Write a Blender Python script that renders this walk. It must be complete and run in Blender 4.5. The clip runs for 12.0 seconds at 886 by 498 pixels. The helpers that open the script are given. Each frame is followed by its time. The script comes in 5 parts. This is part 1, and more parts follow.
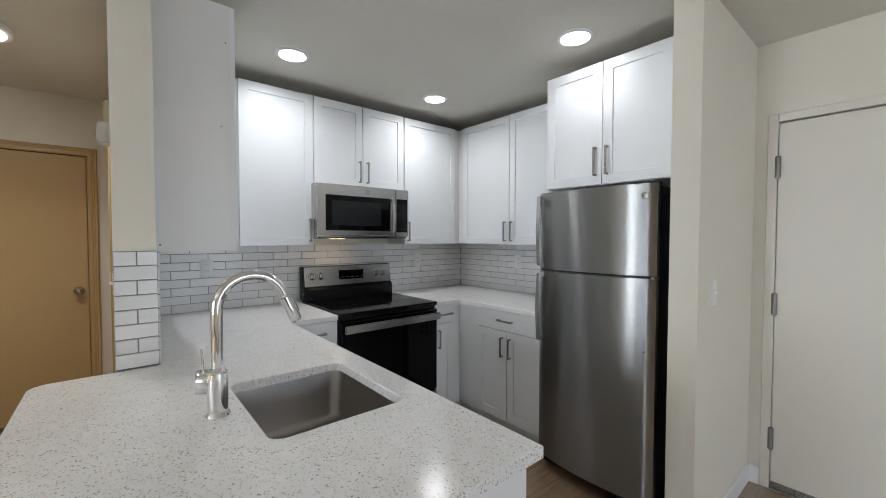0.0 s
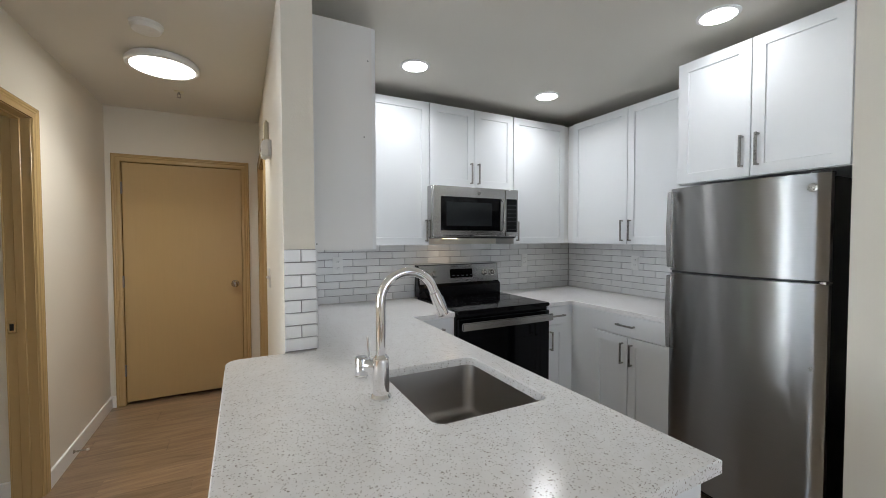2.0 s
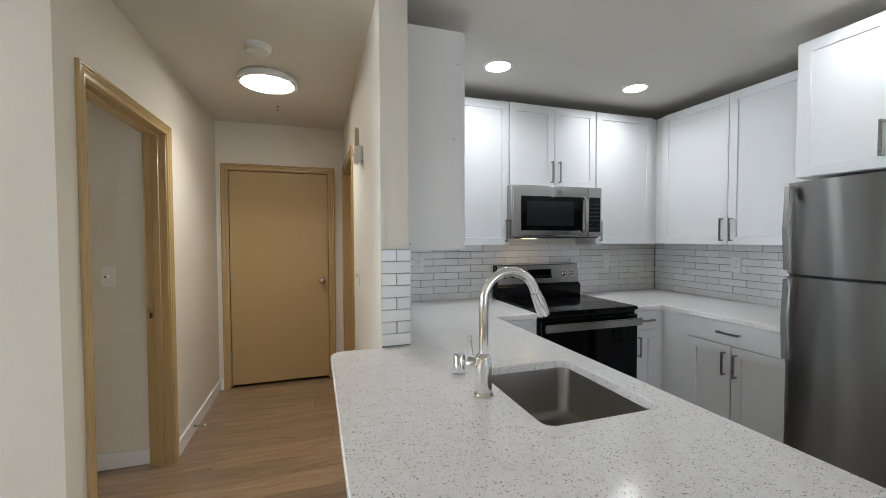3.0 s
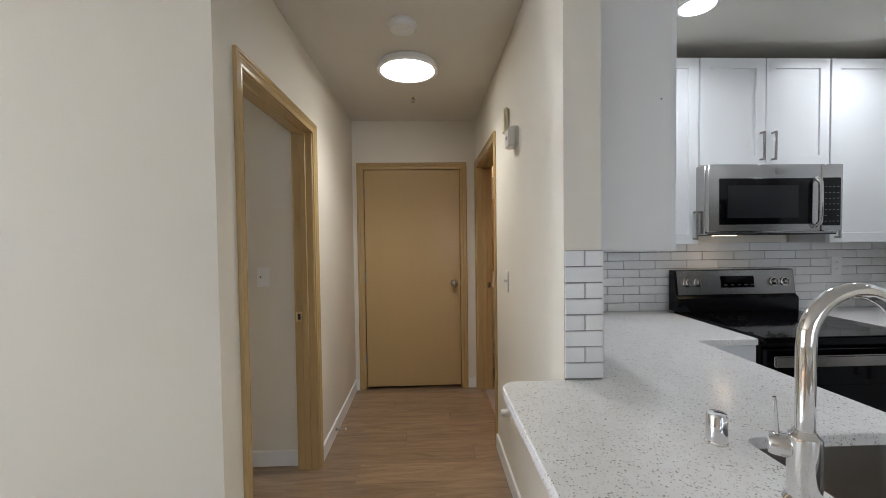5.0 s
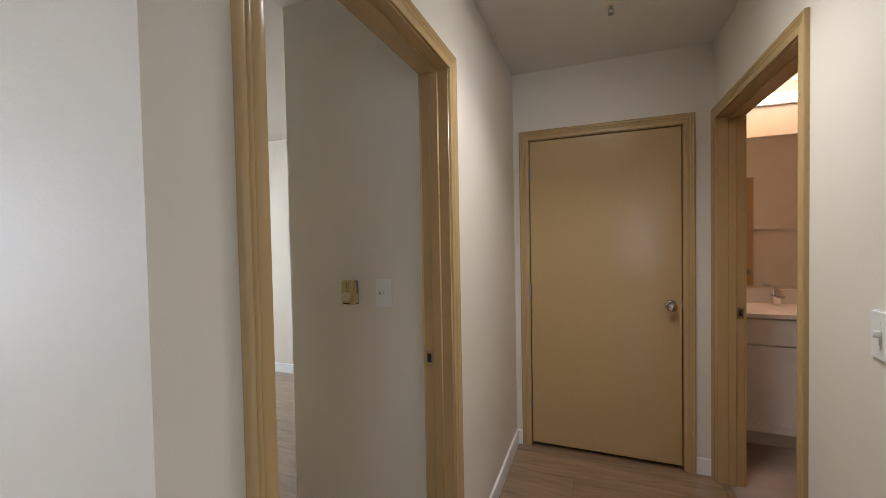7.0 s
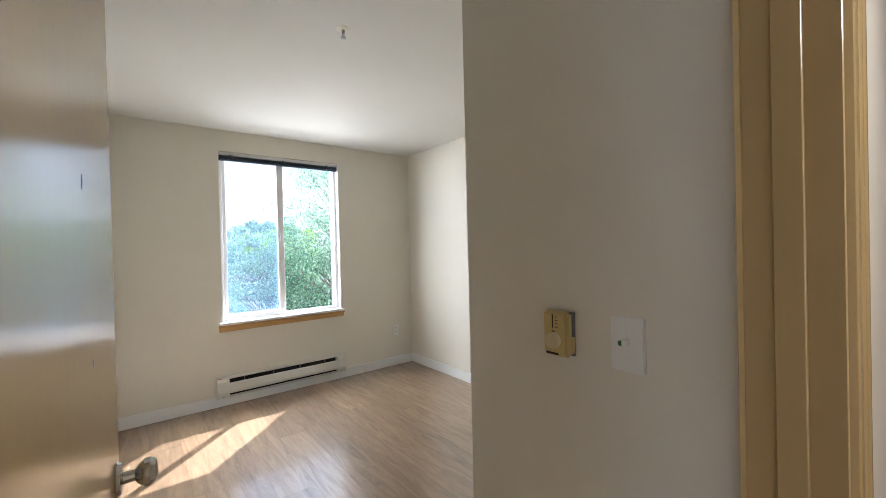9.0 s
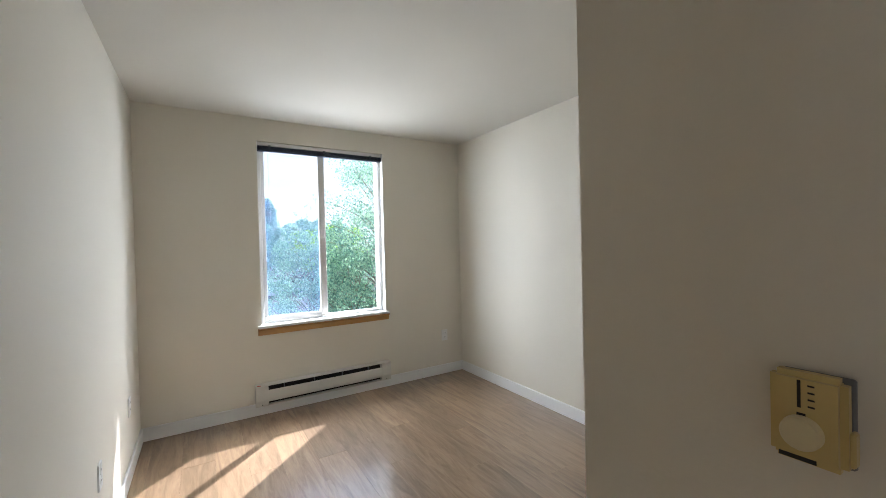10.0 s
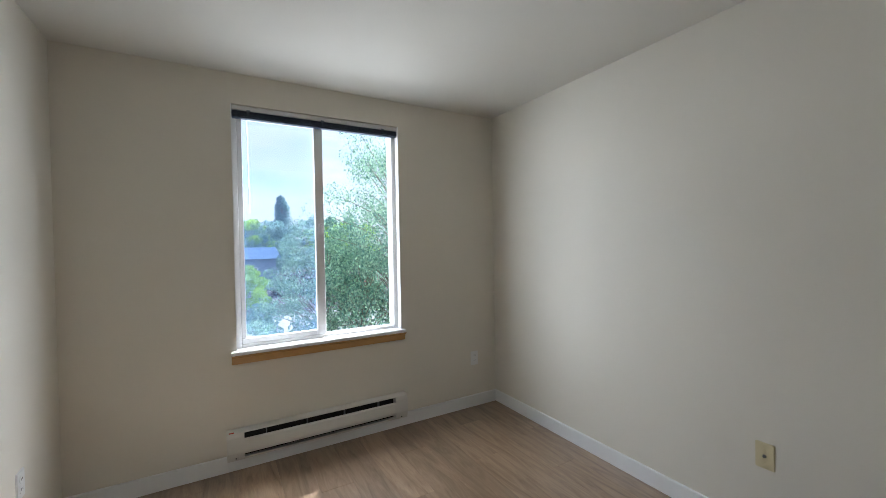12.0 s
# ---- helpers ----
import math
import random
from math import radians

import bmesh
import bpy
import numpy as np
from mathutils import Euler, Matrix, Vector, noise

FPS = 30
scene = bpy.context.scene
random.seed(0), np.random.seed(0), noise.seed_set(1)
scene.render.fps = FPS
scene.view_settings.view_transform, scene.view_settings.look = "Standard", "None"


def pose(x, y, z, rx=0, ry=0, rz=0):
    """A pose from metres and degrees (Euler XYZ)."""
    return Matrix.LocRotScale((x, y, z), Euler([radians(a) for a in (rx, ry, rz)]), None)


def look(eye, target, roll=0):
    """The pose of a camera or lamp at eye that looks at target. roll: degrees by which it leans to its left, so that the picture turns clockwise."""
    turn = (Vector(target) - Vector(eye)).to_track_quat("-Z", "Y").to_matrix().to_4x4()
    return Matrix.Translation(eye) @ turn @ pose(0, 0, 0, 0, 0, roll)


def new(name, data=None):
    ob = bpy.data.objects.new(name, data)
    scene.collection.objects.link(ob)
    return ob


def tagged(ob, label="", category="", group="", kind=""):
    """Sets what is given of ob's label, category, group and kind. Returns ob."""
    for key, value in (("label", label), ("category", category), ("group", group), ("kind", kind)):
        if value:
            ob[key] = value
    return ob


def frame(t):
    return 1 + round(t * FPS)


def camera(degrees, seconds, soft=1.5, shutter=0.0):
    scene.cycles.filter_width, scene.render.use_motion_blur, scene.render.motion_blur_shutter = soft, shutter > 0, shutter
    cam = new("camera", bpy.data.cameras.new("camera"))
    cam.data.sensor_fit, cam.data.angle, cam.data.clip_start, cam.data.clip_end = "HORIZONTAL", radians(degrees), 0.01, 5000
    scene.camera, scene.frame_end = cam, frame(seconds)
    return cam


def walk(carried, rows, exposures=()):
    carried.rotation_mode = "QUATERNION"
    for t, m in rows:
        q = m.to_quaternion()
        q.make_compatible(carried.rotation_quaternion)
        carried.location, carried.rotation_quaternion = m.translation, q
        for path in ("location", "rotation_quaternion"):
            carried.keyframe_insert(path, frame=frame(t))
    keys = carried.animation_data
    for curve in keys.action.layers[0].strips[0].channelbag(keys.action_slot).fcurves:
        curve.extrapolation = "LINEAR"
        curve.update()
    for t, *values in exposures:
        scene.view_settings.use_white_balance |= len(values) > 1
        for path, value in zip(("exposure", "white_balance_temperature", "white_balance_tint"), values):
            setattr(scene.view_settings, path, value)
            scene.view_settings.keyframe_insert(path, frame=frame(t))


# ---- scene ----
cam = camera(97.1, 12.0, soft=0.7)
PATH = [
    (0, (0.007, 0.522, 1.394), (1.292, 2.054, 1.333), 0.1),
    (0.5, (0.002, 0.534, 1.396), (1.23, 2.111, 1.334), -0.1),
    (1, (-0.022, 0.542, 1.398), (1.125, 2.179, 1.336), 0.0),
    (1.5, (-0.082, 0.568, 1.39), (0.958, 2.275, 1.329), -0.0),
    (2, (-0.151, 0.594, 1.391), (0.762, 2.373, 1.331), -0.1),
    (2.5, (-0.209, 0.613, 1.391), (0.558, 2.459, 1.334), -0.2),
    (3, (-0.267, 0.628, 1.392), (0.35, 2.53, 1.333), -0.2),
    (3.2, (-0.29, 0.636, 1.392), (0.27, 2.555, 1.33), -0.1),
    (5, (-0.445, 1.055, 1.387), (-0.37, 3.053, 1.331), -0.7),
    (5.5, (-0.482, 1.295, 1.379), (-0.554, 3.293, 1.324), -0.7),
    (6, (-0.544, 1.555, 1.39), (-0.8, 3.538, 1.335), -0.6),
    (6.5, (-0.583, 1.812, 1.389), (-1.057, 3.755, 1.336), -0.9),
    (7, (-0.619, 2.035, 1.384), (-1.347, 3.897, 1.334), -1.1),
    (7.5, (-0.734, 2.239, 1.388), (-1.733, 3.971, 1.34), -1.2),
    (9.3, (-1.15, 2.724, 1.375), (-2.78, 3.883, 1.357), -1.4),
    (9.5, (-1.233, 2.756, 1.378), (-2.89, 3.875, 1.357), -1.4),
    (10, (-1.445, 2.85, 1.376), (-3.146, 3.902, 1.351), -1.4),
    (10.5, (-1.655, 2.993, 1.383), (-3.381, 4.004, 1.354), -1.2),
    (11, (-1.833, 3.096, 1.378), (-3.575, 4.078, 1.348), -1.1),
    (11.5, (-2.053, 3.128, 1.389), (-3.79, 4.118, 1.357), -1.0),
    (12, (-2.259, 3.175, 1.388), (-3.992, 4.173, 1.355), -1.0),
]
# seconds, stops, kelvin, tint
EXPOSURES = [(0, 1.74, 6040, 10.5), (3, 1.78, 6020, 10), (5, 1.68, 5920, 11), (6.5, 1.72, 5740, 11.5), (7, 1.66, 5860, 14.5), (7.5, 1.80, 5580, 13), (9.4, 1.72, 5800, 13), (10, 1.44, 5700, 12), (11, 1.12, 5620, 12), (12, 0.96, 5580, 12)]
walk(cam, [(t, look(eye, target, roll)) for t, eye, target, roll in PATH],
     exposures=EXPOSURES)

# ---------------------------------------------------------------- world, sun, exposure
SUN_DIR = Vector((1.0, -1.0, -1.65)).normalized()      # the way the sunlight travels
world = bpy.data.worlds.new("sky_world")
world.use_nodes = True
scene.world = world
wn = world.node_tree
sky = wn.nodes.new("ShaderNodeTexSky")
sky.sky_type = "NISHITA"
sky.sun_disc = False
sky.sun_elevation = math.asin(-SUN_DIR.z)
sky.sun_rotation = math.atan2(-SUN_DIR.x, -SUN_DIR.y)
bg = wn.nodes["Background"]
# thin white clouds, thicker towards the horizon
sky_dir = wn.nodes.new("ShaderNodeTexCoord")
sky_map = wn.nodes.new("ShaderNodeMapping")
sky_map.inputs["Scale"].default_value = (1.0, 1.0, 3.2)
wn.links.new(sky_dir.outputs["Generated"], sky_map.inputs["Vector"])
cloud = wn.nodes.new("ShaderNodeTexNoise")
cloud.inputs["Scale"].default_value = 3.4
cloud.inputs["Detail"].default_value = 7.0
cloud.inputs["Roughness"].default_value = 0.58
wn.links.new(sky_map.outputs["Vector"], cloud.inputs["Vector"])
cloud_cover = wn.nodes.new("ShaderNodeMapRange")
cloud_cover.inputs["From Min"].default_value = 0.32
cloud_cover.inputs["From Max"].default_value = 0.54
wn.links.new(cloud.outputs[0], cloud_cover.inputs["Value"])
up = wn.nodes.new("ShaderNodeSeparateXYZ")
wn.links.new(sky_dir.outputs["Generated"], up.inputs[0])
low_sky = wn.nodes.new("ShaderNodeMapRange")
low_sky.inputs["From Min"].default_value = 0.10
low_sky.inputs["From Max"].default_value = 0.60
low_sky.inputs["To Min"].default_value = 1.0
low_sky.inputs["To Max"].default_value = 0.35
wn.links.new(up.outputs[2], low_sky.inputs["Value"])
cloud_mul = wn.nodes.new("ShaderNodeMath")
cloud_mul.operation = "MULTIPLY"
wn.links.new(cloud_cover.outputs[0], cloud_mul.inputs[0])
wn.links.new(low_sky.outputs[0], cloud_mul.inputs[1])
sky_mix = wn.nodes.new("ShaderNodeMix")
sky_mix.data_type = "RGBA"
wn.links.new(cloud_mul.outputs[0], sky_mix.inputs["Factor"])
wn.links.new(sky.outputs[0], sky_mix.inputs[6])
sky_mix.inputs[7].default_value = (6.6, 6.8, 7.0, 1)
wn.links.new(sky_mix.outputs[2], bg.inputs[0])
bg.inputs[1].default_value = 0.095
sun_data = bpy.data.lights.new("sun", "SUN")
sun_data.energy = 5.0
sun_data.angle = radians(0.6)
sun_data.color = (1.0, 0.955, 0.88)
sun = new("sun", sun_data)
sun.matrix_world = look(Vector((0, 0, 0)), SUN_DIR)

H = 2.455            # ceiling height
CT = 0.912           # worktop height


def area_lamp(name, m, size, watts, colour=(1, 1, 1), shape="DISK", size_y=None, spread=180):
    d = bpy.data.lights.new(name, "AREA")
    d.shape, d.size, d.energy, d.color = shape, size, watts, colour
    d.spread = radians(spread)
    if size_y:
        d.size_y = size_y
    o = new(name, d)
    o.matrix_world = m
    return o


# ---------------------------------------------------------------- materials
def nodes_of(name):
    m = bpy.data.materials.new(name)
    m.use_nodes = True
    t = m.node_tree
    return m, t, t.nodes["Principled BSDF"]


def add(t, kind, **values):
    n = t.nodes.new(kind)
    for k, v in values.items():
        n.inputs[k].default_value = v
    return n


def coords(t, scale=(1, 1, 1)):
    tc = t.nodes.new("ShaderNodeTexCoord")
    mp = t.nodes.new("ShaderNodeMapping")
    mp.inputs["Scale"].default_value = scale
    t.links.new(tc.outputs["Object"], mp.inputs["Vector"])
    return mp.outputs["Vector"]


def ramp(t, src, stops):
    r = t.nodes.new("ShaderNodeValToRGB")
    e = r.color_ramp.elements
    while len(e) < len(stops):
        e.new(0.5)
    for el, (p, c) in zip(e, stops):
        el.position, el.color = p, (*c, 1)
    t.links.new(src, r.inputs[0])
    return r.outputs[0]


def tone(c, f):
    return tuple(min(1, v * f) for v in c)


def paint(name, colour, rough=0.55, var=0.05, grain=90.0, bump=0.12, big=1.2, spec=0.4):
    """Painted surface: cloudy tone at a large scale, orange-peel relief at a small one."""
    m, t, b = nodes_of(name)
    v = coords(t)
    n1 = add(t, "ShaderNodeTexNoise", Scale=big, Detail=4.0)
    t.links.new(v, n1.inputs["Vector"])
    col = ramp(t, n1.outputs["Fac"], [(0.3, tone(colour, 1 - var)), (0.7, tone(colour, 1 + var * 0.5))])
    t.links.new(col, b.inputs["Base Color"])
    n2 = add(t, "ShaderNodeTexNoise", Scale=grain, Detail=2.0)
    t.links.new(v, n2.inputs["Vector"])
    bp = add(t, "ShaderNodeBump", Strength=bump, Distance=0.002)
    t.links.new(n2.outputs["Fac"], bp.inputs["Height"])
    t.links.new(bp.outputs[0], b.inputs["Normal"])
    rr = t.nodes.new("ShaderNodeMapRange")
    rr.inputs["To Min"].default_value = rough - 0.05
    rr.inputs["To Max"].default_value = rough + 0.06
    t.links.new(n1.outputs["Fac"], rr.inputs["Value"])
    t.links.new(rr.outputs[0], b.inputs["Roughness"])
    b.inputs["Specular IOR Level"].default_value = spec
    return m


def metal(name, colour, rough, stretch=(1, 1, 1), grain=300.0, bump=0.03, aniso=0.0, vary=0.045):
    m, t, b = nodes_of(name)
    v = coords(t, stretch)
    n = add(t, "ShaderNodeTexNoise", Scale=grain, Detail=3.0)
    t.links.new(v, n.inputs["Vector"])
    b.inputs["Metallic"].default_value = 1.0
    col = ramp(t, n.outputs["Fac"], [(0.3, tone(colour, 0.975)), (0.7, tone(colour, 1.02))])
    t.links.new(col, b.inputs["Base Color"])
    rr = t.nodes.new("ShaderNodeMapRange")
    rr.inputs["To Min"].default_value = max(0.02, rough - vary)
    rr.inputs["To Max"].default_value = rough + vary
    t.links.new(n.outputs["Fac"], rr.inputs["Value"])
    t.links.new(rr.outputs[0], b.inputs["Roughness"])
    if bump:
        bp = add(t, "ShaderNodeBump", Strength=bump, Distance=0.0006)
        t.links.new(n.outputs["Fac"], bp.inputs["Height"])
        t.links.new(bp.outputs[0], b.inputs["Normal"])
    if aniso:
        tg = t.nodes.new("ShaderNodeTangent")
        tg.direction_type, tg.axis = "RADIAL", "Z"
        t.links.new(tg.outputs[0], b.inputs["Tangent"])
        b.inputs["Anisotropic"].default_value = aniso
        b.inputs["Anisotropic Rotation"].default_value = 0.25
    return m


def glow(name, colour, strength):
    m, t, b = nodes_of(name)
    b.inputs["Base Color"].default_value = (0.9, 0.9, 0.9, 1)
    b.inputs["Emission Color"].default_value = (*colour, 1)
    b.inputs["Emission Strength"].default_value = strength
    return m


def quartz_material():
    m, t, b = nodes_of("speckled_quartz")
    v = coords(t)
    cloud_n = add(t, "ShaderNodeTexNoise", Scale=26.0, Detail=3.0)
    t.links.new(v, cloud_n.inputs["Vector"])
    col = ramp(t, cloud_n.outputs["Fac"], [(0.35, (0.83, 0.82, 0.805)), (0.65, (0.87, 0.865, 0.855))])
    warp = add(t, "ShaderNodeTexNoise", Scale=90.0, Detail=1.0)
    t.links.new(v, warp.inputs["Vector"])
    bent = t.nodes.new("ShaderNodeVectorMath")
    bent.operation = "MULTIPLY_ADD"
    t.links.new(warp.outputs["Color"], bent.inputs[0])
    bent.inputs[1].default_value = (0.010, 0.010, 0.010)
    t.links.new(v, bent.inputs[2])
    # flecks: share of cells, size, colours from one end to the other
    for size, share, reach, a, c in ((230.0, 0.24, 0.46, (0.48, 0.46, 0.43), (0.68, 0.66, 0.63)), (165.0, 0.17, 0.38, (0.26, 0.24, 0.22), (0.52, 0.47, 0.42)), (110.0, 0.07, 0.26, (0.88, 0.88, 0.87), (0.84, 0.84, 0.83))):
        vo = add(t, "ShaderNodeTexVoronoi", Scale=size)
        t.links.new(bent.outputs[0], vo.inputs["Vector"])
        sep = t.nodes.new("ShaderNodeSeparateColor")
        t.links.new(vo.outputs["Color"], sep.inputs[0])
        near = ramp(t, vo.outputs["Distance"], [(reach * 0.75, (1, 1, 1)), (reach, (0, 0, 0))])
        pick = ramp(t, sep.outputs[1], [(share, (1, 1, 1)), (share + 0.01, (0, 0, 0))])
        mul = t.nodes.new("ShaderNodeMath")
        mul.operation = "MULTIPLY"
        t.links.new(near, mul.inputs[0])
        t.links.new(pick, mul.inputs[1])
        mix = t.nodes.new("ShaderNodeMix")
        mix.data_type = "RGBA"
        t.links.new(mul.outputs[0], mix.inputs["Factor"])
        t.links.new(col, mix.inputs["A"])
        t.links.new(ramp(t, sep.outputs[2], [(0.0, a), (1.0, c)]), mix.inputs["B"])
        col = mix.outputs["Result"]
    t.links.new(col, b.inputs["Base Color"])
    b.inputs["Roughness"].default_value = 0.17
    b.inputs["Specular IOR Level"].default_value = 0.30
    return m


def wood_floor_material():
    m, t, b = nodes_of("oak_vinyl_plank")
    tc = t.nodes.new("ShaderNodeTexCoord")
    oi = t.nodes.new("ShaderNodeObjectInfo")
    off = t.nodes.new("ShaderNodeVectorMath")
    off.operation = "MULTIPLY_ADD"
    t.links.new(oi.outputs["Random"], off.inputs[0])
    off.inputs[1].default_value = (37.0, 53.0, 11.0)
    t.links.new(tc.outputs["Object"], off.inputs[2])
    mp = t.nodes.new("ShaderNodeMapping")
    mp.inputs["Scale"].default_value = (1.5, 12.0, 1.0)
    t.links.new(off.outputs[0], mp.inputs["Vector"])
    n1 = add(t, "ShaderNodeTexNoise", Scale=1.6, Detail=6.0, Roughness=0.62, Distortion=1.1)
    t.links.new(mp.outputs[0], n1.inputs["Vector"])
    n2 = add(t, "ShaderNodeTexNoise", Scale=14.0, Detail=4.0)
    t.links.new(mp.outputs[0], n2.inputs["Vector"])
    base = ramp(t, n1.outputs["Fac"], [(0.24, (0.140, 0.084, 0.045)), (0.40, (0.222, 0.144, 0.084)), (0.54, (0.280, 0.189, 0.114)), (0.76, (0.350, 0.245, 0.155))])
    fine = ramp(t, n2.outputs["Fac"], [(0.35, (0.80, 0.78, 0.76)), (0.6, (1, 1, 1))])
    mul = t.nodes.new("ShaderNodeMix")
    mul.data_type, mul.blend_type = "RGBA", "MULTIPLY"
    mul.inputs["Factor"].default_value = 0.35
    t.links.new(base, mul.inputs["A"])
    t.links.new(fine, mul.inputs["B"])
    hs = t.nodes.new("ShaderNodeHueSaturation")
    vr = t.nodes.new("ShaderNodeMapRange")
    vr.inputs["To Min"].default_value, vr.inputs["To Max"].default_value = 0.80, 1.16
    t.links.new(oi.outputs["Random"], vr.inputs["Value"])
    t.links.new(vr.outputs[0], hs.inputs["Value"])
    t.links.new(mul.outputs["Result"], hs.inputs["Color"])
    t.links.new(hs.outputs[0], b.inputs["Base Color"])
    b.inputs["Roughness"].default_value = 0.34
    b.inputs["Coat Weight"].default_value = 1.0
    b.inputs["Coat IOR"].default_value = 1.6
    b.inputs["Coat Roughness"].default_value = 0.14
    bp = add(t, "ShaderNodeBump", Strength=0.12, Distance=0.001)
    t.links.new(n2.outputs["Fac"], bp.inputs["Height"])
    t.links.new(bp.outputs[0], b.inputs["Normal"])
    return m


def grain_paint(name, colour):
    """Tan enamel over wood: faint upright grain."""
    m, t, b = nodes_of(name)
    v = coords(t, (22, 22, 1.1))
    n = add(t, "ShaderNodeTexNoise", Scale=3.0, Detail=5.0, Distortion=0.6)
    t.links.new(v, n.inputs["Vector"])
    t.links.new(ramp(t, n.outputs["Fac"], [(0.3, tone(colour, 0.985)), (0.7, tone(colour, 1.012))]), b.inputs["Base Color"])
    bp = add(t, "ShaderNodeBump", Strength=0.015, Distance=0.001)
    t.links.new(n.outputs["Fac"], bp.inputs["Height"])
    t.links.new(bp.outputs[0], b.inputs["Normal"])
    b.inputs["Roughness"].default_value = 0.20
    return m


def tile_material():
    m, t, b = nodes_of("glazed_white_tile")
    oi = t.nodes.new("ShaderNodeObjectInfo")
    t.links.new(ramp(t, oi.outputs["Random"], [(0.0, (0.70, 0.70, 0.69)), (1.0, (0.78, 0.78, 0.77))]), b.inputs["Base Color"])
    b.inputs["Roughness"].default_value = 0.16
    v = coords(t)
    n = add(t, "ShaderNodeTexNoise", Scale=18.0, Detail=1.0)
    t.links.new(v, n.inputs["Vector"])
    bp = add(t, "ShaderNodeBump", Strength=0.12, Distance=0.002)
    t.links.new(n.outputs["Fac"], bp.inputs["Height"])
    t.links.new(bp.outputs[0], b.inputs["Normal"])
    return m


def glass_material():
    m, t, b = nodes_of("window_glass")
    b.inputs["Base Color"].default_value = (0.95, 0.98, 1.0, 1)
    b.inputs["Roughness"].default_value = 0.0
    b.inputs["IOR"].default_value = 1.45
    b.inputs["Transmission Weight"].default_value = 1.0
    return m


def screen_material():
    """Fine insect mesh, mostly open; its blue puts haze over the view."""
    m, t, b = nodes_of("insect_mesh")
    b.inputs["Base Color"].default_value = (0.30, 0.47, 0.78, 1)
    b.inputs["Roughness"].default_value = 0.6
    tr = t.nodes.new("ShaderNodeBsdfTransparent")
    mx = t.nodes.new("ShaderNodeMixShader")
    mx.inputs[0].default_value = 0.13
    t.links.new(tr.outputs[0], mx.inputs[1])
    t.links.new(b.outputs[0], mx.inputs[2])
    t.links.new(mx.outputs[0], t.nodes["Material Output"].inputs[0])
    return m


def leaf_material(name, a, c):
    m, t, b = nodes_of(name)
    g = t.nodes.new("ShaderNodeNewGeometry")
    t.links.new(ramp(t, g.outputs["Random Per Island"], [(0.0, a), (1.0, c)]), b.inputs["Base Color"])
    b.inputs["Roughness"].default_value = 0.5
    b.inputs["Transmission Weight"].default_value = 0.0
    tr = t.nodes.new("ShaderNodeBsdfTranslucent")
    t.links.new(ramp(t, g.outputs["Random Per Island"], [(0.0, tone(a, 2.4)), (1.0, tone(c, 2.7))]), tr.inputs[0])
    mx = t.nodes.new("ShaderNodeMixShader")
    mx.inputs[0].default_value = 0.6
    t.links.new(b.outputs[0], mx.inputs[1])
    t.links.new(tr.outputs[0], mx.inputs[2])
    t.links.new(mx.outputs[0], t.nodes["Material Output"].inputs[0])
    return m


M_WALL = paint("cream_wall_paint", (0.73, 0.69, 0.60), 0.6, 0.03, 130, 0.22, 1.2, 0.25)
M_CEIL = paint("ceiling_paint", (0.68, 0.655, 0.59), 0.8, 0.03, 140, 0.2)
M_TRIM = paint("white_trim_paint", (0.80, 0.80, 0.79), 0.38, 0.03, 30, 0.04)
M_CAB = paint("white_cabinet_lacquer", (0.77, 0.785, 0.79), 0.32, 0.02, 25, 0.02)
M_CABSIDE = paint("white_melamine", (0.75, 0.75, 0.74), 0.4, 0.03, 25, 0.02)
# near-black: shade in gaps, slots and holes put into colour; also marks, screws
M_DARK = paint("dark_gap", (0.02, 0.02, 0.02), 0.7, 0.1)
M_TAN = grain_paint("tan_enamel", (0.46, 0.325, 0.150))
M_ENTRY = paint("entry_door_paint", (0.72, 0.68, 0.60), 0.42, 0.03, 60, 0.05)
M_QUARTZ = quartz_material()
M_FLOOR = wood_floor_material()
M_UNDER = paint("subfloor", (0.10, 0.07, 0.05), 0.8, 0.1)
M_TILE = tile_material()
M_GROUT = paint("grey_grout", (0.26, 0.255, 0.25), 0.9, 0.1, 300, 0.3)
M_STEEL = metal("brushed_steel", (0.31, 0.306, 0.30), 0.28, (1, 1, 60), 12, 0.0, 1.0, 0.004)
M_STEEL_H = metal("brushed_steel_trim", (0.45, 0.44, 0.43), 0.25, (1, 40, 40), 8, 0.0, 0.0, 0.008)
M_SINK = metal("satin_sink_steel", (0.42, 0.40, 0.38), 0.30, (1, 30, 1), 10, 0.03)
M_CHROME = metal("chrome", (0.80, 0.80, 0.81), 0.05, (1, 1, 1), 40, 0.0)
M_KNOB = metal("polished_nickel", (0.56, 0.54, 0.51), 0.19, (1, 1, 1), 200, 0.0)
M_HINGE = metal("grey_hinge_steel", (0.26, 0.25, 0.24), 0.34, (1, 1, 1), 200, 0.02)
M_NICKEL = metal("satin_nickel", (0.34, 0.33, 0.31), 0.28, (1, 1, 1), 200, 0.02)
M_BLACKGLASS = paint("black_glass", (0.003, 0.003, 0.0035), 0.06, 0.1, 20, 0.0, 1.2, 0.22)
M_BLACK = paint("black_enamel", (0.006, 0.006, 0.007), 0.25, 0.1, 30, 0.02, 1.2, 0.3)
M_BLACKPL = paint("black_plastic", (0.02, 0.02, 0.02), 0.45, 0.1, 60, 0.05)
M_WHITEPL = paint("white_plastic", (0.78, 0.78, 0.76), 0.35, 0.02, 40, 0.0)
M_AGED = paint("yellowed_plastic", (0.60, 0.47, 0.20), 0.4, 0.06, 40, 0.0)
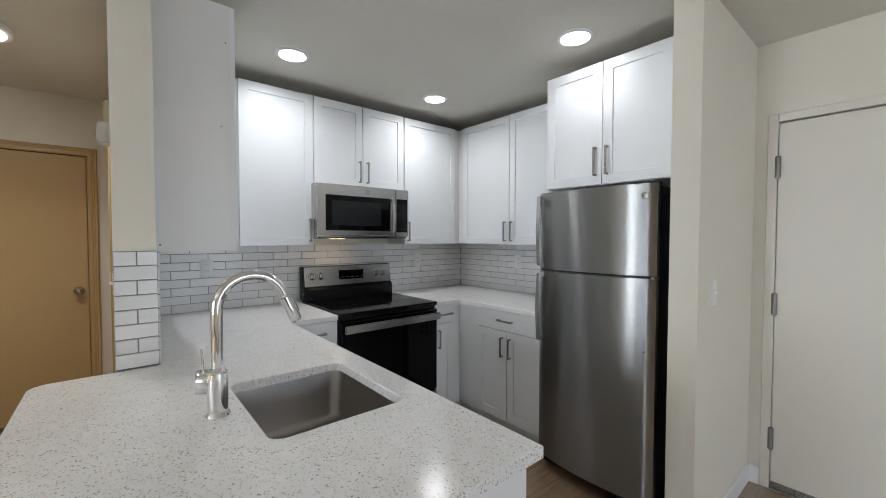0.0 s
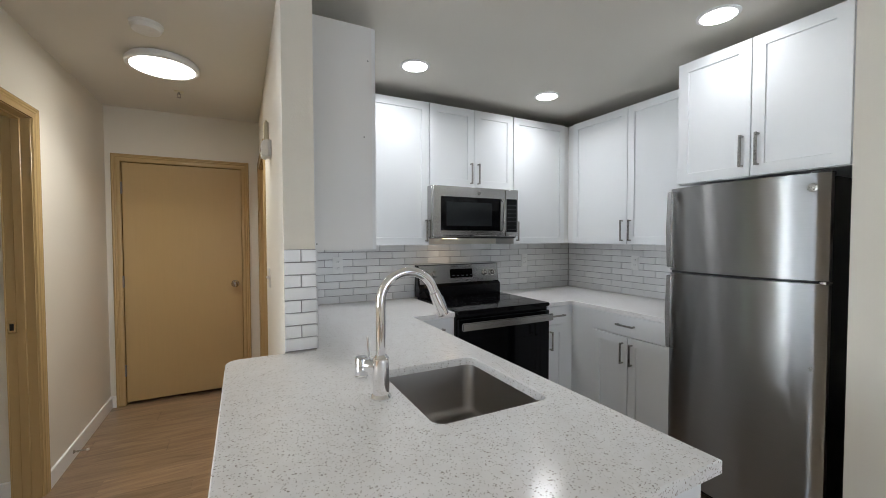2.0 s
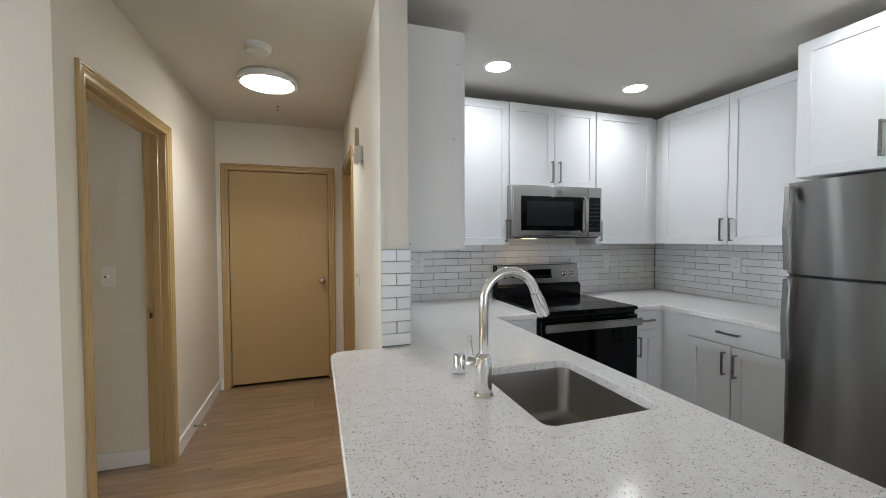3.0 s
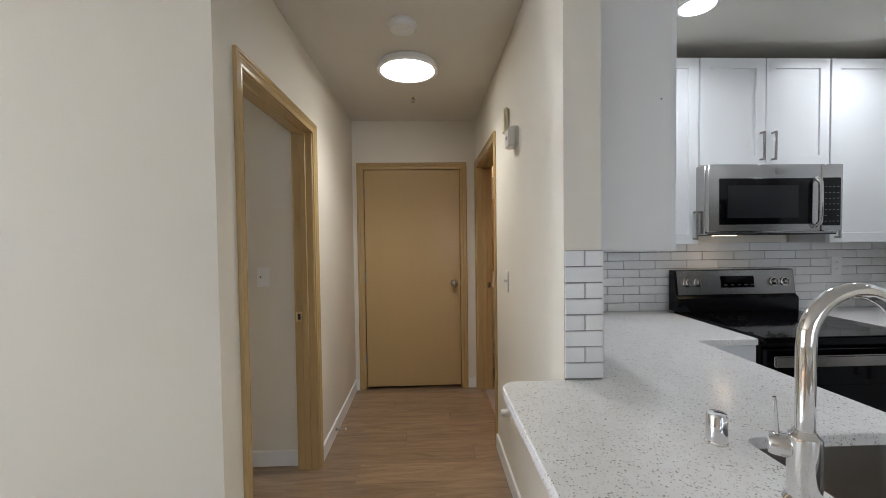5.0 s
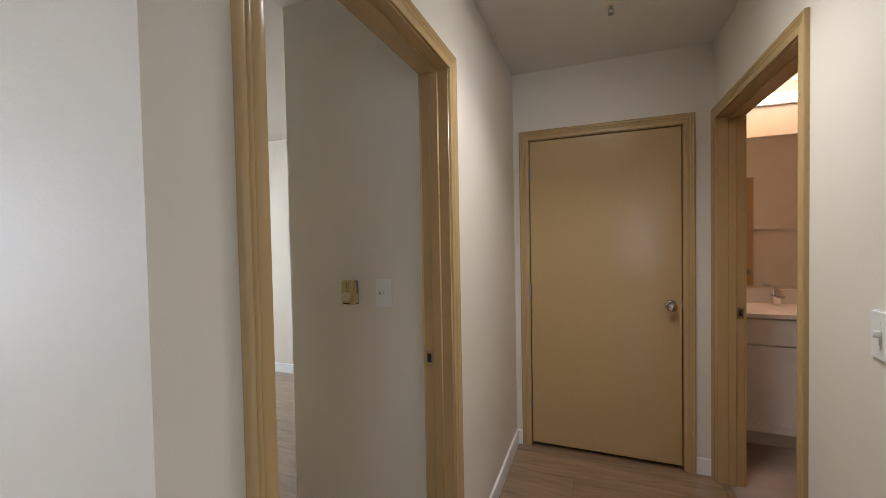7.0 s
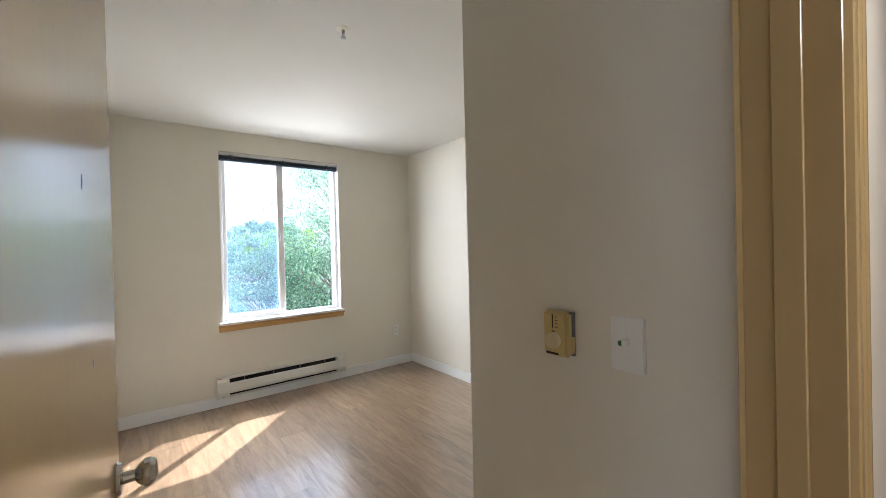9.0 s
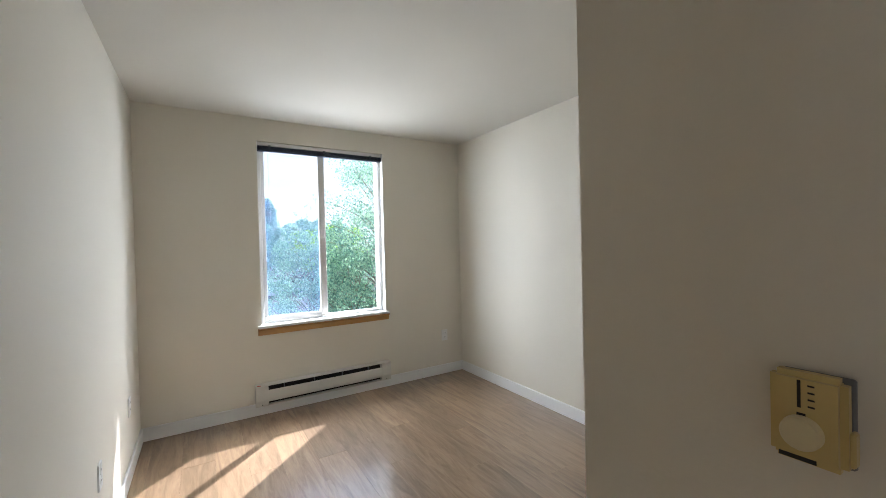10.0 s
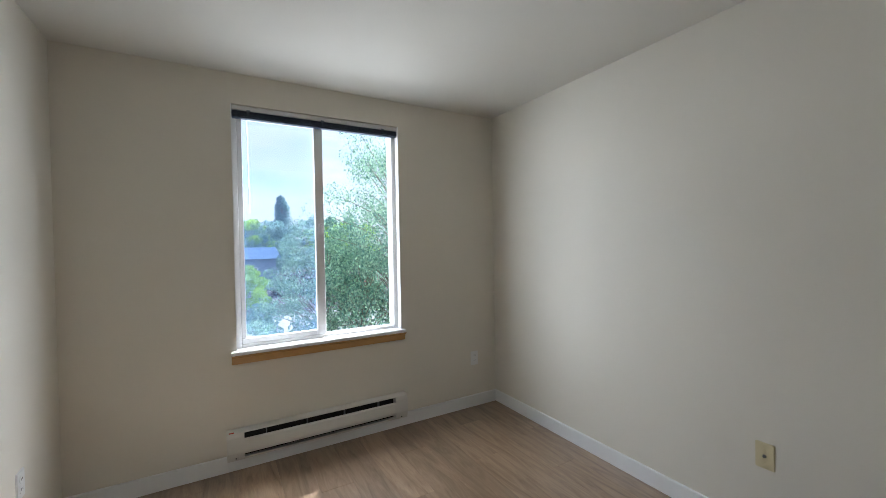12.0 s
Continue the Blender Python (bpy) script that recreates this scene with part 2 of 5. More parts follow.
M_IVORY = paint("ivory_plastic", (0.66, 0.58, 0.36), 0.4, 0.04, 40, 0.0)
M_CREAMPL = paint("cream_plastic", (0.70, 0.66, 0.50), 0.4, 0.04, 40, 0.0)
M_GREY = paint("grey_marking", (0.16, 0.165, 0.175), 0.5, 0.05)
M_LED = glow("led_white", (1.0, 0.97, 0.93), 4.0)
M_LEDHALL = glow("led_hall", (1.0, 0.93, 0.82), 5.0)
M_WARM = glow("bath_lamp", (1.0, 0.70, 0.46), 2.4)
M_HOOD = glow("hood_lamp", (1.0, 0.72, 0.42), 2.2)
M_DIM = paint("smoked_window", (0.018, 0.020, 0.021), 0.12, 0.1, 20, 0.0, 1.2, 0.25)
M_RING = paint("burner_print", (0.03, 0.03, 0.032), 0.2, 0.05)
M_GLASS = glass_material()
M_VINYL = paint("white_vinyl", (0.78, 0.78, 0.77), 0.35, 0.02, 40, 0.0)
M_HEATER = paint("heater_enamel", (0.68, 0.66, 0.61), 0.4, 0.06, 40, 0.04)
M_SILL = grain_paint("honey_wood", (0.48, 0.29, 0.11))
M_MIRROR = metal("mirror_silver", (0.90, 0.90, 0.90), 0.01, (1, 1, 1), 10, 0.0)
M_VINYLFLOOR = paint("bath_vinyl_floor", (0.33, 0.28, 0.25), 0.45, 0.2, 60, 0.1, 6.0)
M_RED = paint("red_marking", (0.5, 0.06, 0.04), 0.5, 0.05)
M_GREEN = paint("green_marking", (0.02, 0.16, 0.06), 0.5, 0.05)


# ---------------------------------------------------------------- mesh helpers
def box(bm, x0, x1, y0, y1, z0, z1, bevel=0.0, seg=1):
    v = [bm.verts.new((x, y, z)) for x in (x0, x1) for y in (y0, y1) for z in (z0, z1)]
    f = []
    for q in ((0, 1, 3, 2), (4, 6, 7, 5), (0, 4, 5, 1), (2, 3, 7, 6), (0, 2, 6, 4), (1, 5, 7, 3)):
        f.append(bm.faces.new([v[i] for i in q]))
    if bevel:
        es = {e for q in f for e in q.edges}
        bmesh.ops.bevel(bm, geom=list(es), offset=bevel, segments=seg, affect="EDGES", clamp_overlap=True)
    return v


def cyl(bm, p0, p1, r0, r1=None, n=24, caps=True):
    """A straight, tapered rod between two points."""
    p0, p1 = Vector(p0), Vector(p1)
    r1 = r0 if r1 is None else r1
    q = (p1 - p0).to_track_quat("Z", "Y")
    rings = []
    for p, r in ((p0, r0), (p1, r1)):
        rings.append([bm.verts.new(p + q @ Vector((r * math.cos(a), r * math.sin(a), 0))) for a in [2 * math.pi * i / n for i in range(n)]])
    for i in range(n):
        bm.faces.new((rings[0][i], rings[0][(i + 1) % n], rings[1][(i + 1) % n], rings[1][i]))
    if caps:
        bm.faces.new(rings[0][::-1])
        bm.faces.new(rings[1])


def lathe(bm, base, axis, profile, n=32):
    """A turned shape: profile of (radius, height along the axis)."""
    base = Vector(base)
    q = Vector(axis).to_track_quat("Z", "Y")
    rings = []
    for r, h in profile:
        rings.append([bm.verts.new(base + q @ Vector((max(r, 1e-5) * math.cos(2 * math.pi * i / n), max(r, 1e-5) * math.sin(2 * math.pi * i / n), h))) for i in range(n)])
    for a, b in zip(rings, rings[1:]):
        for i in range(n):
            bm.faces.new((a[i], a[(i + 1) % n], b[(i + 1) % n], b[i]))
    bm.faces.new(rings[0][::-1])
    bm.faces.new(rings[-1])


def tube(bm, pts, radii, n=20):
    """A bent rod through points."""
    rings = []
    up = Vector((0, 1, 0))
    for i, p in enumerate(pts):
        a = Vector(pts[max(0, i - 1)])
        b = Vector(pts[min(len(pts) - 1, i + 1)])
        d = (b - a).normalized()
        s = d.cross(up)
        s = s.normalized() if s.length > 1e-3 else Vector((1, 0, 0))
        w = s.cross(d).normalized()
        r = radii[i] if isinstance(radii, (list, tuple)) else radii
        rings.append([bm.verts.new(Vector(p) + s * (r * math.cos(2 * math.pi * k / n)) + w * (r * math.sin(2 * math.pi * k / n))) for k in range(n)])
    for a, b in zip(rings, rings[1:]):
        for k in range(n):
            bm.faces.new((a[k], a[(k + 1) % n], b[(k + 1) % n], b[k]))
    bm.faces.new(rings[0][::-1])
    bm.faces.new(rings[-1])


def prism(bm, poly, axis, a, b):
    """A polygon in the plane across the axis, pulled from a to b along it."""
    def at(p, h):
        return {"x": (h, p[0], p[1]), "y": (p[0], h, p[1]), "z": (p[0], p[1], h)}[axis]
    lo = [bm.verts.new(at(p, a)) for p in poly]
    hi = [bm.verts.new(at(p, b)) for p in poly]
    n = len(poly)
    bm.faces.new(lo[::-1])
    bm.faces.new(hi)
    for i in range(n):
        bm.faces.new((lo[i], lo[(i + 1) % n], hi[(i + 1) % n], hi[i]))


def mesh_of(name, bm, material, smooth=None):
    bmesh.ops.recalc_face_normals(bm, faces=bm.faces[:])
    me = bpy.data.meshes.new(name)
    if smooth is not None:
        for f in bm.faces:
            f.smooth = True
        for e in bm.edges:
            if len(e.link_faces) == 2 and e.calc_face_angle(0) > radians(smooth):
                e.smooth = False
    bm.to_mesh(me)
    bm.free()
    me.materials.append(material)
    return me


def part(name, bm, material, parent=None, label="", smooth=None):
    ob = new(name, mesh_of(name, bm, material, smooth))
    if parent is not None:
        ob.parent = parent
        ob.matrix_parent_inverse = parent.matrix_world.inverted()
    return tagged(ob, label)


def block(name, b, material, parent=None, bevel=0.0, label="", seg=1):
    bm = bmesh.new()
    box(bm, *b, bevel, seg)
    return part(name, bm, material, parent, label, 40 if bevel else None)


def thing(name, at, label, category, group="", kind=""):
    e = new(name)
    e.empty_display_size = 0.05
    e.location = at
    bpy.context.view_layer.update()
    return tagged(e, label, category, group, kind)


def setting(name, b, material, label="", bevel=0.0, category="wall"):
    return tagged(block(name, b, material, None, bevel), label, category, "", "structure")


# ---------------------------------------------------------------- walls, floors, ceilings
X_HL, X_PR = -1.125, 0.124                 # hallway's far side wall; kitchen side of the partition
Y_P, Y_END = 2.325, 4.645                  # partition's end; hallway's end wall
Y_BK, X_KR = 3.47, 2.72                    # kitchen's back and side walls
X_WIN, Y_BL, Y_BR = -5.0, 2.445, 5.264     # bedroom: window wall and its two side walls
Y_TH, X_TH = 3.467, -1.941                 # closet block's faces in the bedroom
X_EN, Y_EN = 2.78, 1.094                    # entry wall; entry side of the fridge partition
BD0, BD1 = 2.536, 3.408                     # bedroom doorway
HD0, HD1 = -1.025, -0.150                  # hallway end doorway
BA0, BA1 = 3.645, 4.575                      # bathroom doorway
DH = 2.019                                 # door opening height
X_HB, Y_HC = -1.238, 2.345                # bedroom face of the hallway wall; living room face of the bedroom wall
X_W, Y_S = -5.0, -3.2                      # living room's far walls
W = "cream painted drywall with a fine orange-peel texture"


def wall_group(name, boxes, label=W):
    bm = bmesh.new()
    for b in boxes:
        box(bm, *b)
    return tagged(part(name, bm, M_WALL), label, "wall", "", "structure")


wall_group("wall_hall_left", [(X_HB, X_HL, Y_HC, BD0 - 0.02, 0, H), (X_HB, X_HL, BD1 + 0.02, Y_END + 0.12, 0, H), (X_HB, X_HL, BD0 - 0.02, BD1 + 0.02, DH + 0.02, H)])
wall_group("wall_hall_end", [(X_HL, HD0 - 0.02, Y_END, Y_END + 0.12, 0, H), (HD1 + 0.02, 0.0, Y_END, Y_END + 0.12, 0, H), (HD0 - 0.02, HD1 + 0.02, Y_END, Y_END + 0.12, DH + 0.02, H)])
wall_group("wall_partition", [(0.0, X_PR, Y_P, BA0 - 0.02, 0, H), (0.0, X_PR, BA1 + 0.02, 5.8, 0, H), (0.0, X_PR, BA0 - 0.02, BA1 + 0.02, DH + 0.02, H)])
wall_group("wall_peninsula", [(0.0, X_PR, 1.10, Y_P, 0, CT - 0.03)])
wall_group("wall_kitchen_back", [(X_PR, X_KR + 0.12, Y_BK, Y_BK + 0.12, 0, H)])
wall_group("wall_kitchen_side", [(X_KR, X_KR + 0.12, 1.209, Y_BK, 0, H)])
wall_group("wall_fridge_return", [(1.90, X_EN + 0.02, Y_EN, 1.209, 0, H)])
ED0, ED1 = 0.08, 0.992
wall_group("wall_entry", [(X_EN, X_EN + 0.15, ED1 + 0.02, Y_EN, 0, H), (X_EN, X_EN + 0.15, Y_S, ED0 - 0.02, 0, H), (X_EN, X_EN + 0.15, ED0 - 0.02, ED1 + 0.02, DH + 0.02, H)])
wall_group("wall_living_bedroom", [(X_WIN, X_HB, Y_HC, Y_BL, 0, H)])
wall_group("wall_closet_front", [(X_TH, X_HB, Y_TH, Y_TH + 0.1, 0, H), (X_TH, X_TH + 0.1, Y_TH + 0.1, Y_BR, 0, H)])
wall_group("wall_bedroom_side", [(X_WIN, X_TH + 0.1, Y_BR, Y_BR + 0.12, 0, H)])
WY0, WY1, WZ0, WZ1 = 3.262, 4.377, 0.735, 2.268
wall_group("wall_window", [(X_WIN - 0.24, X_WIN, Y_BL - 0.1, WY0, -0.2, H + 0.2), (X_WIN - 0.24, X_WIN, WY1, Y_BR + 0.12, -0.2, H + 0.2), (X_WIN - 0.24, X_WIN, WY0, WY1, -0.2, WZ0 - 0.02), (X_WIN - 0.24, X_WIN, WY0, WY1, WZ1, H + 0.2)])
LY0, LY1, LZ0, LZ1 = -0.6, 2.2, 0.5, 2.2
wall_group("wall_living_window", [(X_W - 0.24, X_W, Y_S, LY0, -0.2, H + 0.2), (X_W - 0.24, X_W, LY1, Y_BL - 0.1, -0.2, H + 0.2), (X_W - 0.24, X_W, LY0, LY1, -0.2, LZ0), (X_W - 0.24, X_W, LY0, LY1, LZ1, H + 0.2)])
# opening for the window added behind the camera to light the kitchen
SX_0, SX_1, SZ_0, SZ_1 = 0.2, 2.4, 0.35, 2.15
wall_group("wall_living_south", [(X_W, SX_0, Y_S - 0.12, Y_S, 0, H), (SX_1, X_EN + 0.15, Y_S - 0.12, Y_S, 0, H), (SX_0, SX_1, Y_S - 0.12, Y_S, 0, SZ_0), (SX_0, SX_1, Y_S - 0.12, Y_S, SZ_1, H)])
wall_group("wall_bath", [(X_PR, 1.9, 5.53, 5.80, 0, H), (1.78, 1.9, Y_BK + 0.12, 5.53, 0, H)])

bm = bmesh.new()
box(bm, X_WIN - 0.24, X_EN + 0.2, Y_S - 0.12, 5.80, H, H + 0.2)
tagged(part("ceiling", bm, M_CEIL), "plain off-white painted ceiling with light texture", "ceiling", "", "structure")
floor = setting("floor", (X_WIN, X_EN + 0.15, Y_S, 5.8, -0.10, -0.006), M_UNDER, "oak-look vinyl plank floor in warm brown", 0, "floor")
setting("floor_bathroom", (0.06, 1.78, Y_BK + 0.12, 5.53, -0.004, 0.002), M_VINYLFLOOR, "brown-grey sheet vinyl bathroom floor", 0, "floor")


# ---------------------------------------------------------------- kitchen
def pull(parent, p, axis, length, out):
    """A square bar pull on two posts. p: middle, on the door's face; out: unit vector off the face."""
    bm = bmesh.new()
    p, out = Vector(p), Vector(out)
    ax = {"x": Vector((1, 0, 0)), "y": Vector((0, 1, 0)), "z": Vector((0, 0, 1))}[axis]
    side = ax.cross(out)

    def slab(c, a, o, s):
        vs = []
        for i in (-1, 1):
            for j in (-1, 1):
                for k in (-1, 1):
                    vs.append(bm.verts.new(c + ax * (a * i) + out * (o * j) + side * (s * k)))
        fs = [bm.faces.new([vs[i] for i in q]) for q in ((0, 1, 3, 2), (4, 6, 7, 5), (0, 4, 5, 1), (2, 3, 7, 6), (0, 2, 6, 4), (1, 5, 7, 3))]
        bmesh.ops.bevel(bm, geom=list({e for f in fs for e in f.edges}), offset=0.0015, segments=1, affect="EDGES")
    slab(p + out * 0.030, length / 2, 0.004, 0.0065)
    for s in (-1, 1):
        slab(p + ax * (s * (length / 2 - 0.006)) + out * 0.014, 0.005, 0.0125, 0.0055)
    return part("handle", bm, M_NICKEL, parent, "satin nickel bar pull", 40)


def shaker(parent, face, at, u0, u1, z0, z1, flat=False, name="door"):
    """A shaker front lying on the plane face = at ('y-' faces towards lower y, 'x-', 'x+'), with a sunk panel."""
    bm = bmesh.new()
    th, st = 0.019, 0.055
    rim = [(u0, z0), (u1, z0), (u1, z1), (u0, z1)]

    def P(u, z, d):
        return {"y-": (u, at - d, z), "x-": (at - d, u, z), "x+": (at + d, u, z)}[face]

    def ring(a, d):
        return [bm.verts.new(P(u, z, d)) for u, z in a]
    back = ring(rim, 0.0)
    e = 0.0015
    mid = ring(rim, th - e)
    front = ring([(u0 + e, z0 + e), (u1 - e, z0 + e), (u1 - e, z1 - e), (u0 + e, z1 - e)], th)
    rings = [back, mid, front]
    if not flat:
        ins = [(u0 + st, z0 + st), (u1 - st, z0 + st), (u1 - st, z1 - st), (u0 + st, z1 - st)]
        rings.append(ring(ins, th))
        rings.append(ring([(u0 + st + 0.002, z0 + st + 0.002), (u1 - st - 0.002, z0 + st + 0.002), (u1 - st - 0.002, z1 - st - 0.002), (u0 + st + 0.002, z1 - st - 0.002)], th - 0.008))
    for a, b in zip(rings, rings[1:]):
        for i in range(4):
            bm.faces.new((a[i], a[(i + 1) % 4], b[(i + 1) % 4], b[i]))
    bm.faces.new(rings[-1])
    bm.faces.new(back[::-1])
    return part(name, bm, M_CAB, parent)


UZ0, UZ1 = 1.335, 2.372
YU, XU = 3.222, 2.462              # carcass fronts of the wall cabinets
OUT_Y, OUT_X = (0, -1, 0), (-1, 0, 0)
WC = "wall cabinets"


def wall_cabinet(label, body, fronts, face, at):
    c = thing("wall_cabinet", ((body[0] + body[1]) / 2, (body[2] + body[3]) / 2, body[4]), label, "cabinet", WC)
    block("body", body, M_CABSIDE, c)
    for u0, u1, z0, z1, hu, hz in fronts:
        d = shaker(c, face, at, u0, u1, z0, z1)
        if hu is not None:
            if face == "y-":
                pull(d, (hu, at - 0.019, hz), "z", 0.16, OUT_Y)
            elif face == "x-":
                pull(d, (at - 0.019, hu, hz), "z", 0.16, OUT_X)
            else:
                pull(d, (at + 0.019, hu, hz), "z", 0.16, (1, 0, 0))
    return c


wall_cabinet("tall white wall cabinet with a plain flush end panel", (X_PR + 0.001, 0.392, 2.372, 3.452, UZ0, 2.352), [(2.376, 2.78, UZ0, 2.352, 2.745, 1.46), (2.785, 3.19, UZ0, 2.352, 2.82, 1.46)], "x+", 0.392)
wall_cabinet("white shaker wall cabinet with one door beside the microwave", (0.40, 1.076, YU, 3.452, UZ0, UZ1), [(0.605, 1.073, UZ0, UZ1, 1.046, 1.44)], "y-", YU)
wall_cabinet("short white two-door shaker cabinet above the microwave", (1.080, 1.836, YU, 3.452, 1.775, UZ1), [(1.083, 1.459, 1.778, UZ1, 1.428, 1.88), (1.463, 1.833, 1.778, UZ1, 1.494, 1.88)], "y-", YU)
wall_cabinet("white shaker wall cabinet with one door in the corner", (1.840, XU, YU, 3.452, UZ0, UZ1), [(1.843, 2.40, UZ0, UZ1, 1.872, 1.44)], "y-", YU)
wall_cabinet("white two-door shaker wall cabinet along the side wall", (XU, 2.704, 2.03, YU - 0.002, UZ0, UZ1), [(2.602, 3.145, UZ0, UZ1, 2.634, 1.44), (2.035, 2.598, UZ0, UZ1, 2.566, 1.44)], "x-", XU)
wall_cabinet("deep white two-door shaker cabinet above the refrigerator", (2.12, 2.718, 1.270, 2.008, 1.69, 2.375), [(1.640, 2.003, 1.693, 2.372, 1.672, 1.82), (1.275, 1.636, 1.693, 2.372, 1.604, 1.82)], "x-", 2.12)
bm = bmesh.new()
box(bm, 1.02, 1.86, YU + 0.03, YU + 0.05, UZ1, 2.392)
tagged(part("trim_cabinet_top", bm, M_CABSIDE), "white scribe strip on top of the cabinets", "trim", "", "structure")


def base_cabinet(label, body, parts, face, at):
    c = thing("base_cabinet", ((body[0] + body[1]) / 2, (body[2] + body[3]) / 2, 0.0), label, "cabinet", "base cabinets")
    block("body", body, M_CABSIDE, c)
    for kind, u0, u1, z0, z1, hu, hz, ha in parts:
        d = shaker(c, face, at, u0, u1, z0, z1, kind == "drawer", kind)
        if hu is not None:
            p, o = ((hu, at - 0.019, hz), OUT_Y) if face == "y-" else ((at - 0.019, hu, hz), OUT_X)
            pull(d, p, ha, 0.14 if ha == "z" else 0.13, o)
    return c


YB, XB = 2.795, 2.085
TOP = CT - 0.030
c = base_cabinet("white shaker base cabinet with a drawer next to the range", (0.745, 1.052, YB, 3.452, 0.10, TOP), [("drawer", 0.76, 1.048, 0.745, 0.878, 0.905, 0.812, "x"), ("door", 0.76, 1.048, 0.115, 0.738, 0.80, 0.63, "z")], "y-", YB)
block("toe_kick", (0.745, 1.052, YB + 0.06, YB + 0.08, 0.0, 0.10), M_CABSIDE, c)
c = base_cabinet("narrow white shaker base cabinet between range and corner", (1.822, 2.0, YB, 3.452, 0.10, TOP), [("drawer", 1.826, 2.0, 0.745, 0.878, 1.913, 0.812, "x"), ("door", 1.826, 2.0, 0.115, 0.738, 1.850, 0.63, "z")], "y-", YB)
block("filler", (2.0, XB + 0.02, YB - 0.004, YB + 0.02, 0.10, TOP), M_CAB, c)
block("toe_kick", (1.822, XB + 0.08, YB + 0.06, YB + 0.08, 0.0, 0.10), M_CABSIDE, c)
c = base_cabinet("white shaker base cabinet with a drawer over two doors", (XB, 2.704, 2.0, 2.575, 0.10, TOP), [("drawer", 2.004, 2.571, 0.745, 0.878, 2.30, 0.815, "y"), ("door", 2.294, 2.571, 0.115, 0.738, 2.325, 0.63, "z"), ("door", 2.004, 2.288, 0.115, 0.738, 2.257, 0.63, "z")], "x-", XB)
block("filler", (XB - 0.004, XB + 0.02, 2.577, YB - 0.006, 0.10, TOP), M_CAB, c)
block("toe_kick", (XB + 0.06, XB + 0.08, 2.0, YB + 0.058, 0.0, 0.10), M_CABSIDE, c)

# screw caps on the tall cabinet's end panel
tall = next(o for o in bpy.data.objects if o.name.startswith("wall_cabinet") and "end panel" in o.get("label", ""))
for sx, sz in ((0.355, 1.852), (0.140, 1.362), (0.375, 2.20)):
    bm = bmesh.new()
    cyl(bm, (sx, 2.3722, sz), (sx, 2.3712, sz), 0.0035, 0.003, 10)
    part("screw_cap", bm, M_GREY, tall)

# peninsula: sink cabinet with a closed end
pen = thing("peninsula_cabinet", (0.43, 1.9, 0), "white sink base cabinet under the peninsula worktop", "cabinet", "base cabinets")
block("end_panel", (X_PR + 0.002, 0.735, 1.085, 1.103, 0.0, TOP), M_CAB, pen)
block("back_panel", (X_PR + 0.002, X_PR + 0.02, 1.105, 3.45, 0.10, TOP), M_CABSIDE, pen)
block("front_panel", (0.700, 0.718, 1.105, 2.79, 0.10, TOP), M_CABSIDE, pen)
block("bottom", (X_PR + 0.02, 0.70, 1.105, 2.79, 0.10, 0.118), M_CABSIDE, pen)
for i in range(4):
    y0 = 1.11 + i * 0.42
    d = shaker(pen, "x+", 0.718, y0, y0 + 0.416, 0.115, 0.738)
    pull(d, (0.737, y0 + (0.05 if i % 2 else 0.366), 0.63), "z", 0.14, (1, 0, 0))


def rounded(x0, x1, y0, y1, r, n=8, which=(1, 1, 1, 1)):
    """Corners of a rounded rectangle, anticlockwise from the lower x, lower y one."""
    out = []
    for (cx, cy, a0), w in zip(((x0 + r, y0 + r, 180), (x1 - r, y0 + r, 270), (x1 - r, y1 - r, 0), (x0 + r, y1 - r, 90)), which):
        if w:
            out += [(cx + r * math.cos(radians(a0 + 90 * i / n)), cy + r * math.sin(radians(a0 + 90 * i / n))) for i in range(n + 1)]
        else:
            out.append({180: (x0, y0), 270: (x1, y0), 0: (x1, y1), 90: (x0, y1)}[a0])
    return out


SX0, SX1, SY0, SY1 = 0.282, 0.660, 1.474, 1.934       # sink opening


def worktop(name, outer, hole, label):
    """A stone slab with eased edges and, if given, a cut-out."""
    bm = bmesh.new()

    def loop(poly, z, inset=0.0):
        if inset:
            n = len(poly)
            q = []
            for i, p in enumerate(poly):
                a, b = Vector(poly[i - 1]), Vector(poly[(i + 1) % n])
                d1, d2 = (Vector(p) - a).normalized(), (b - Vector(p)).normalized()
                nrm = (Vector((-d1.y, d1.x)) + Vector((-d2.y, d2.x)))
                nrm = nrm.normalized() * (inset / max(0.5, nrm.length / 2))
                q.append((p[0] + nrm.x, p[1] + nrm.y))
            poly = q
        return [bm.verts.new((x, y, z)) for x, y in poly]

    def skin(a, b):
        n = len(a)
        for i in range(n):
            bm.faces.new((a[i], a[(i + 1) % n], b[(i + 1) % n], b[i]))
    e = 0.003
    low, mid, top = loop(outer, TOP), loop(outer, CT - e), loop(outer, CT, e)
    skin(low, mid)
    skin(mid, top)
    edges_top = [bm.edges.get((top[i], top[(i + 1) % len(top)])) for i in range(len(top))]
    edges_low = [bm.edges.get((low[i], low[(i + 1) % len(low)])) for i in range(len(low))]
    if hole:
        h_low, h_mid, h_top = loop(hole, TOP), loop(hole, CT - e), loop(hole, CT, -e)
        skin(h_mid, h_low)
        skin(h_top, h_mid)
        edges_top += [bm.edges.get((h_top[i], h_top[(i + 1) % len(h_top)])) for i in range(len(h_top))]
        edges_low += [bm.edges.get((h_low[i], h_low[(i + 1) % len(h_low)])) for i in range(len(h_low))]
    bmesh.ops.triangle_fill(bm, edges=edges_top, use_beauty=True)
    bmesh.ops.triangle_fill(bm, edges=edges_low, use_beauty=True)
    return tagged(part(name, bm, M_QUARTZ), label, "worktop")


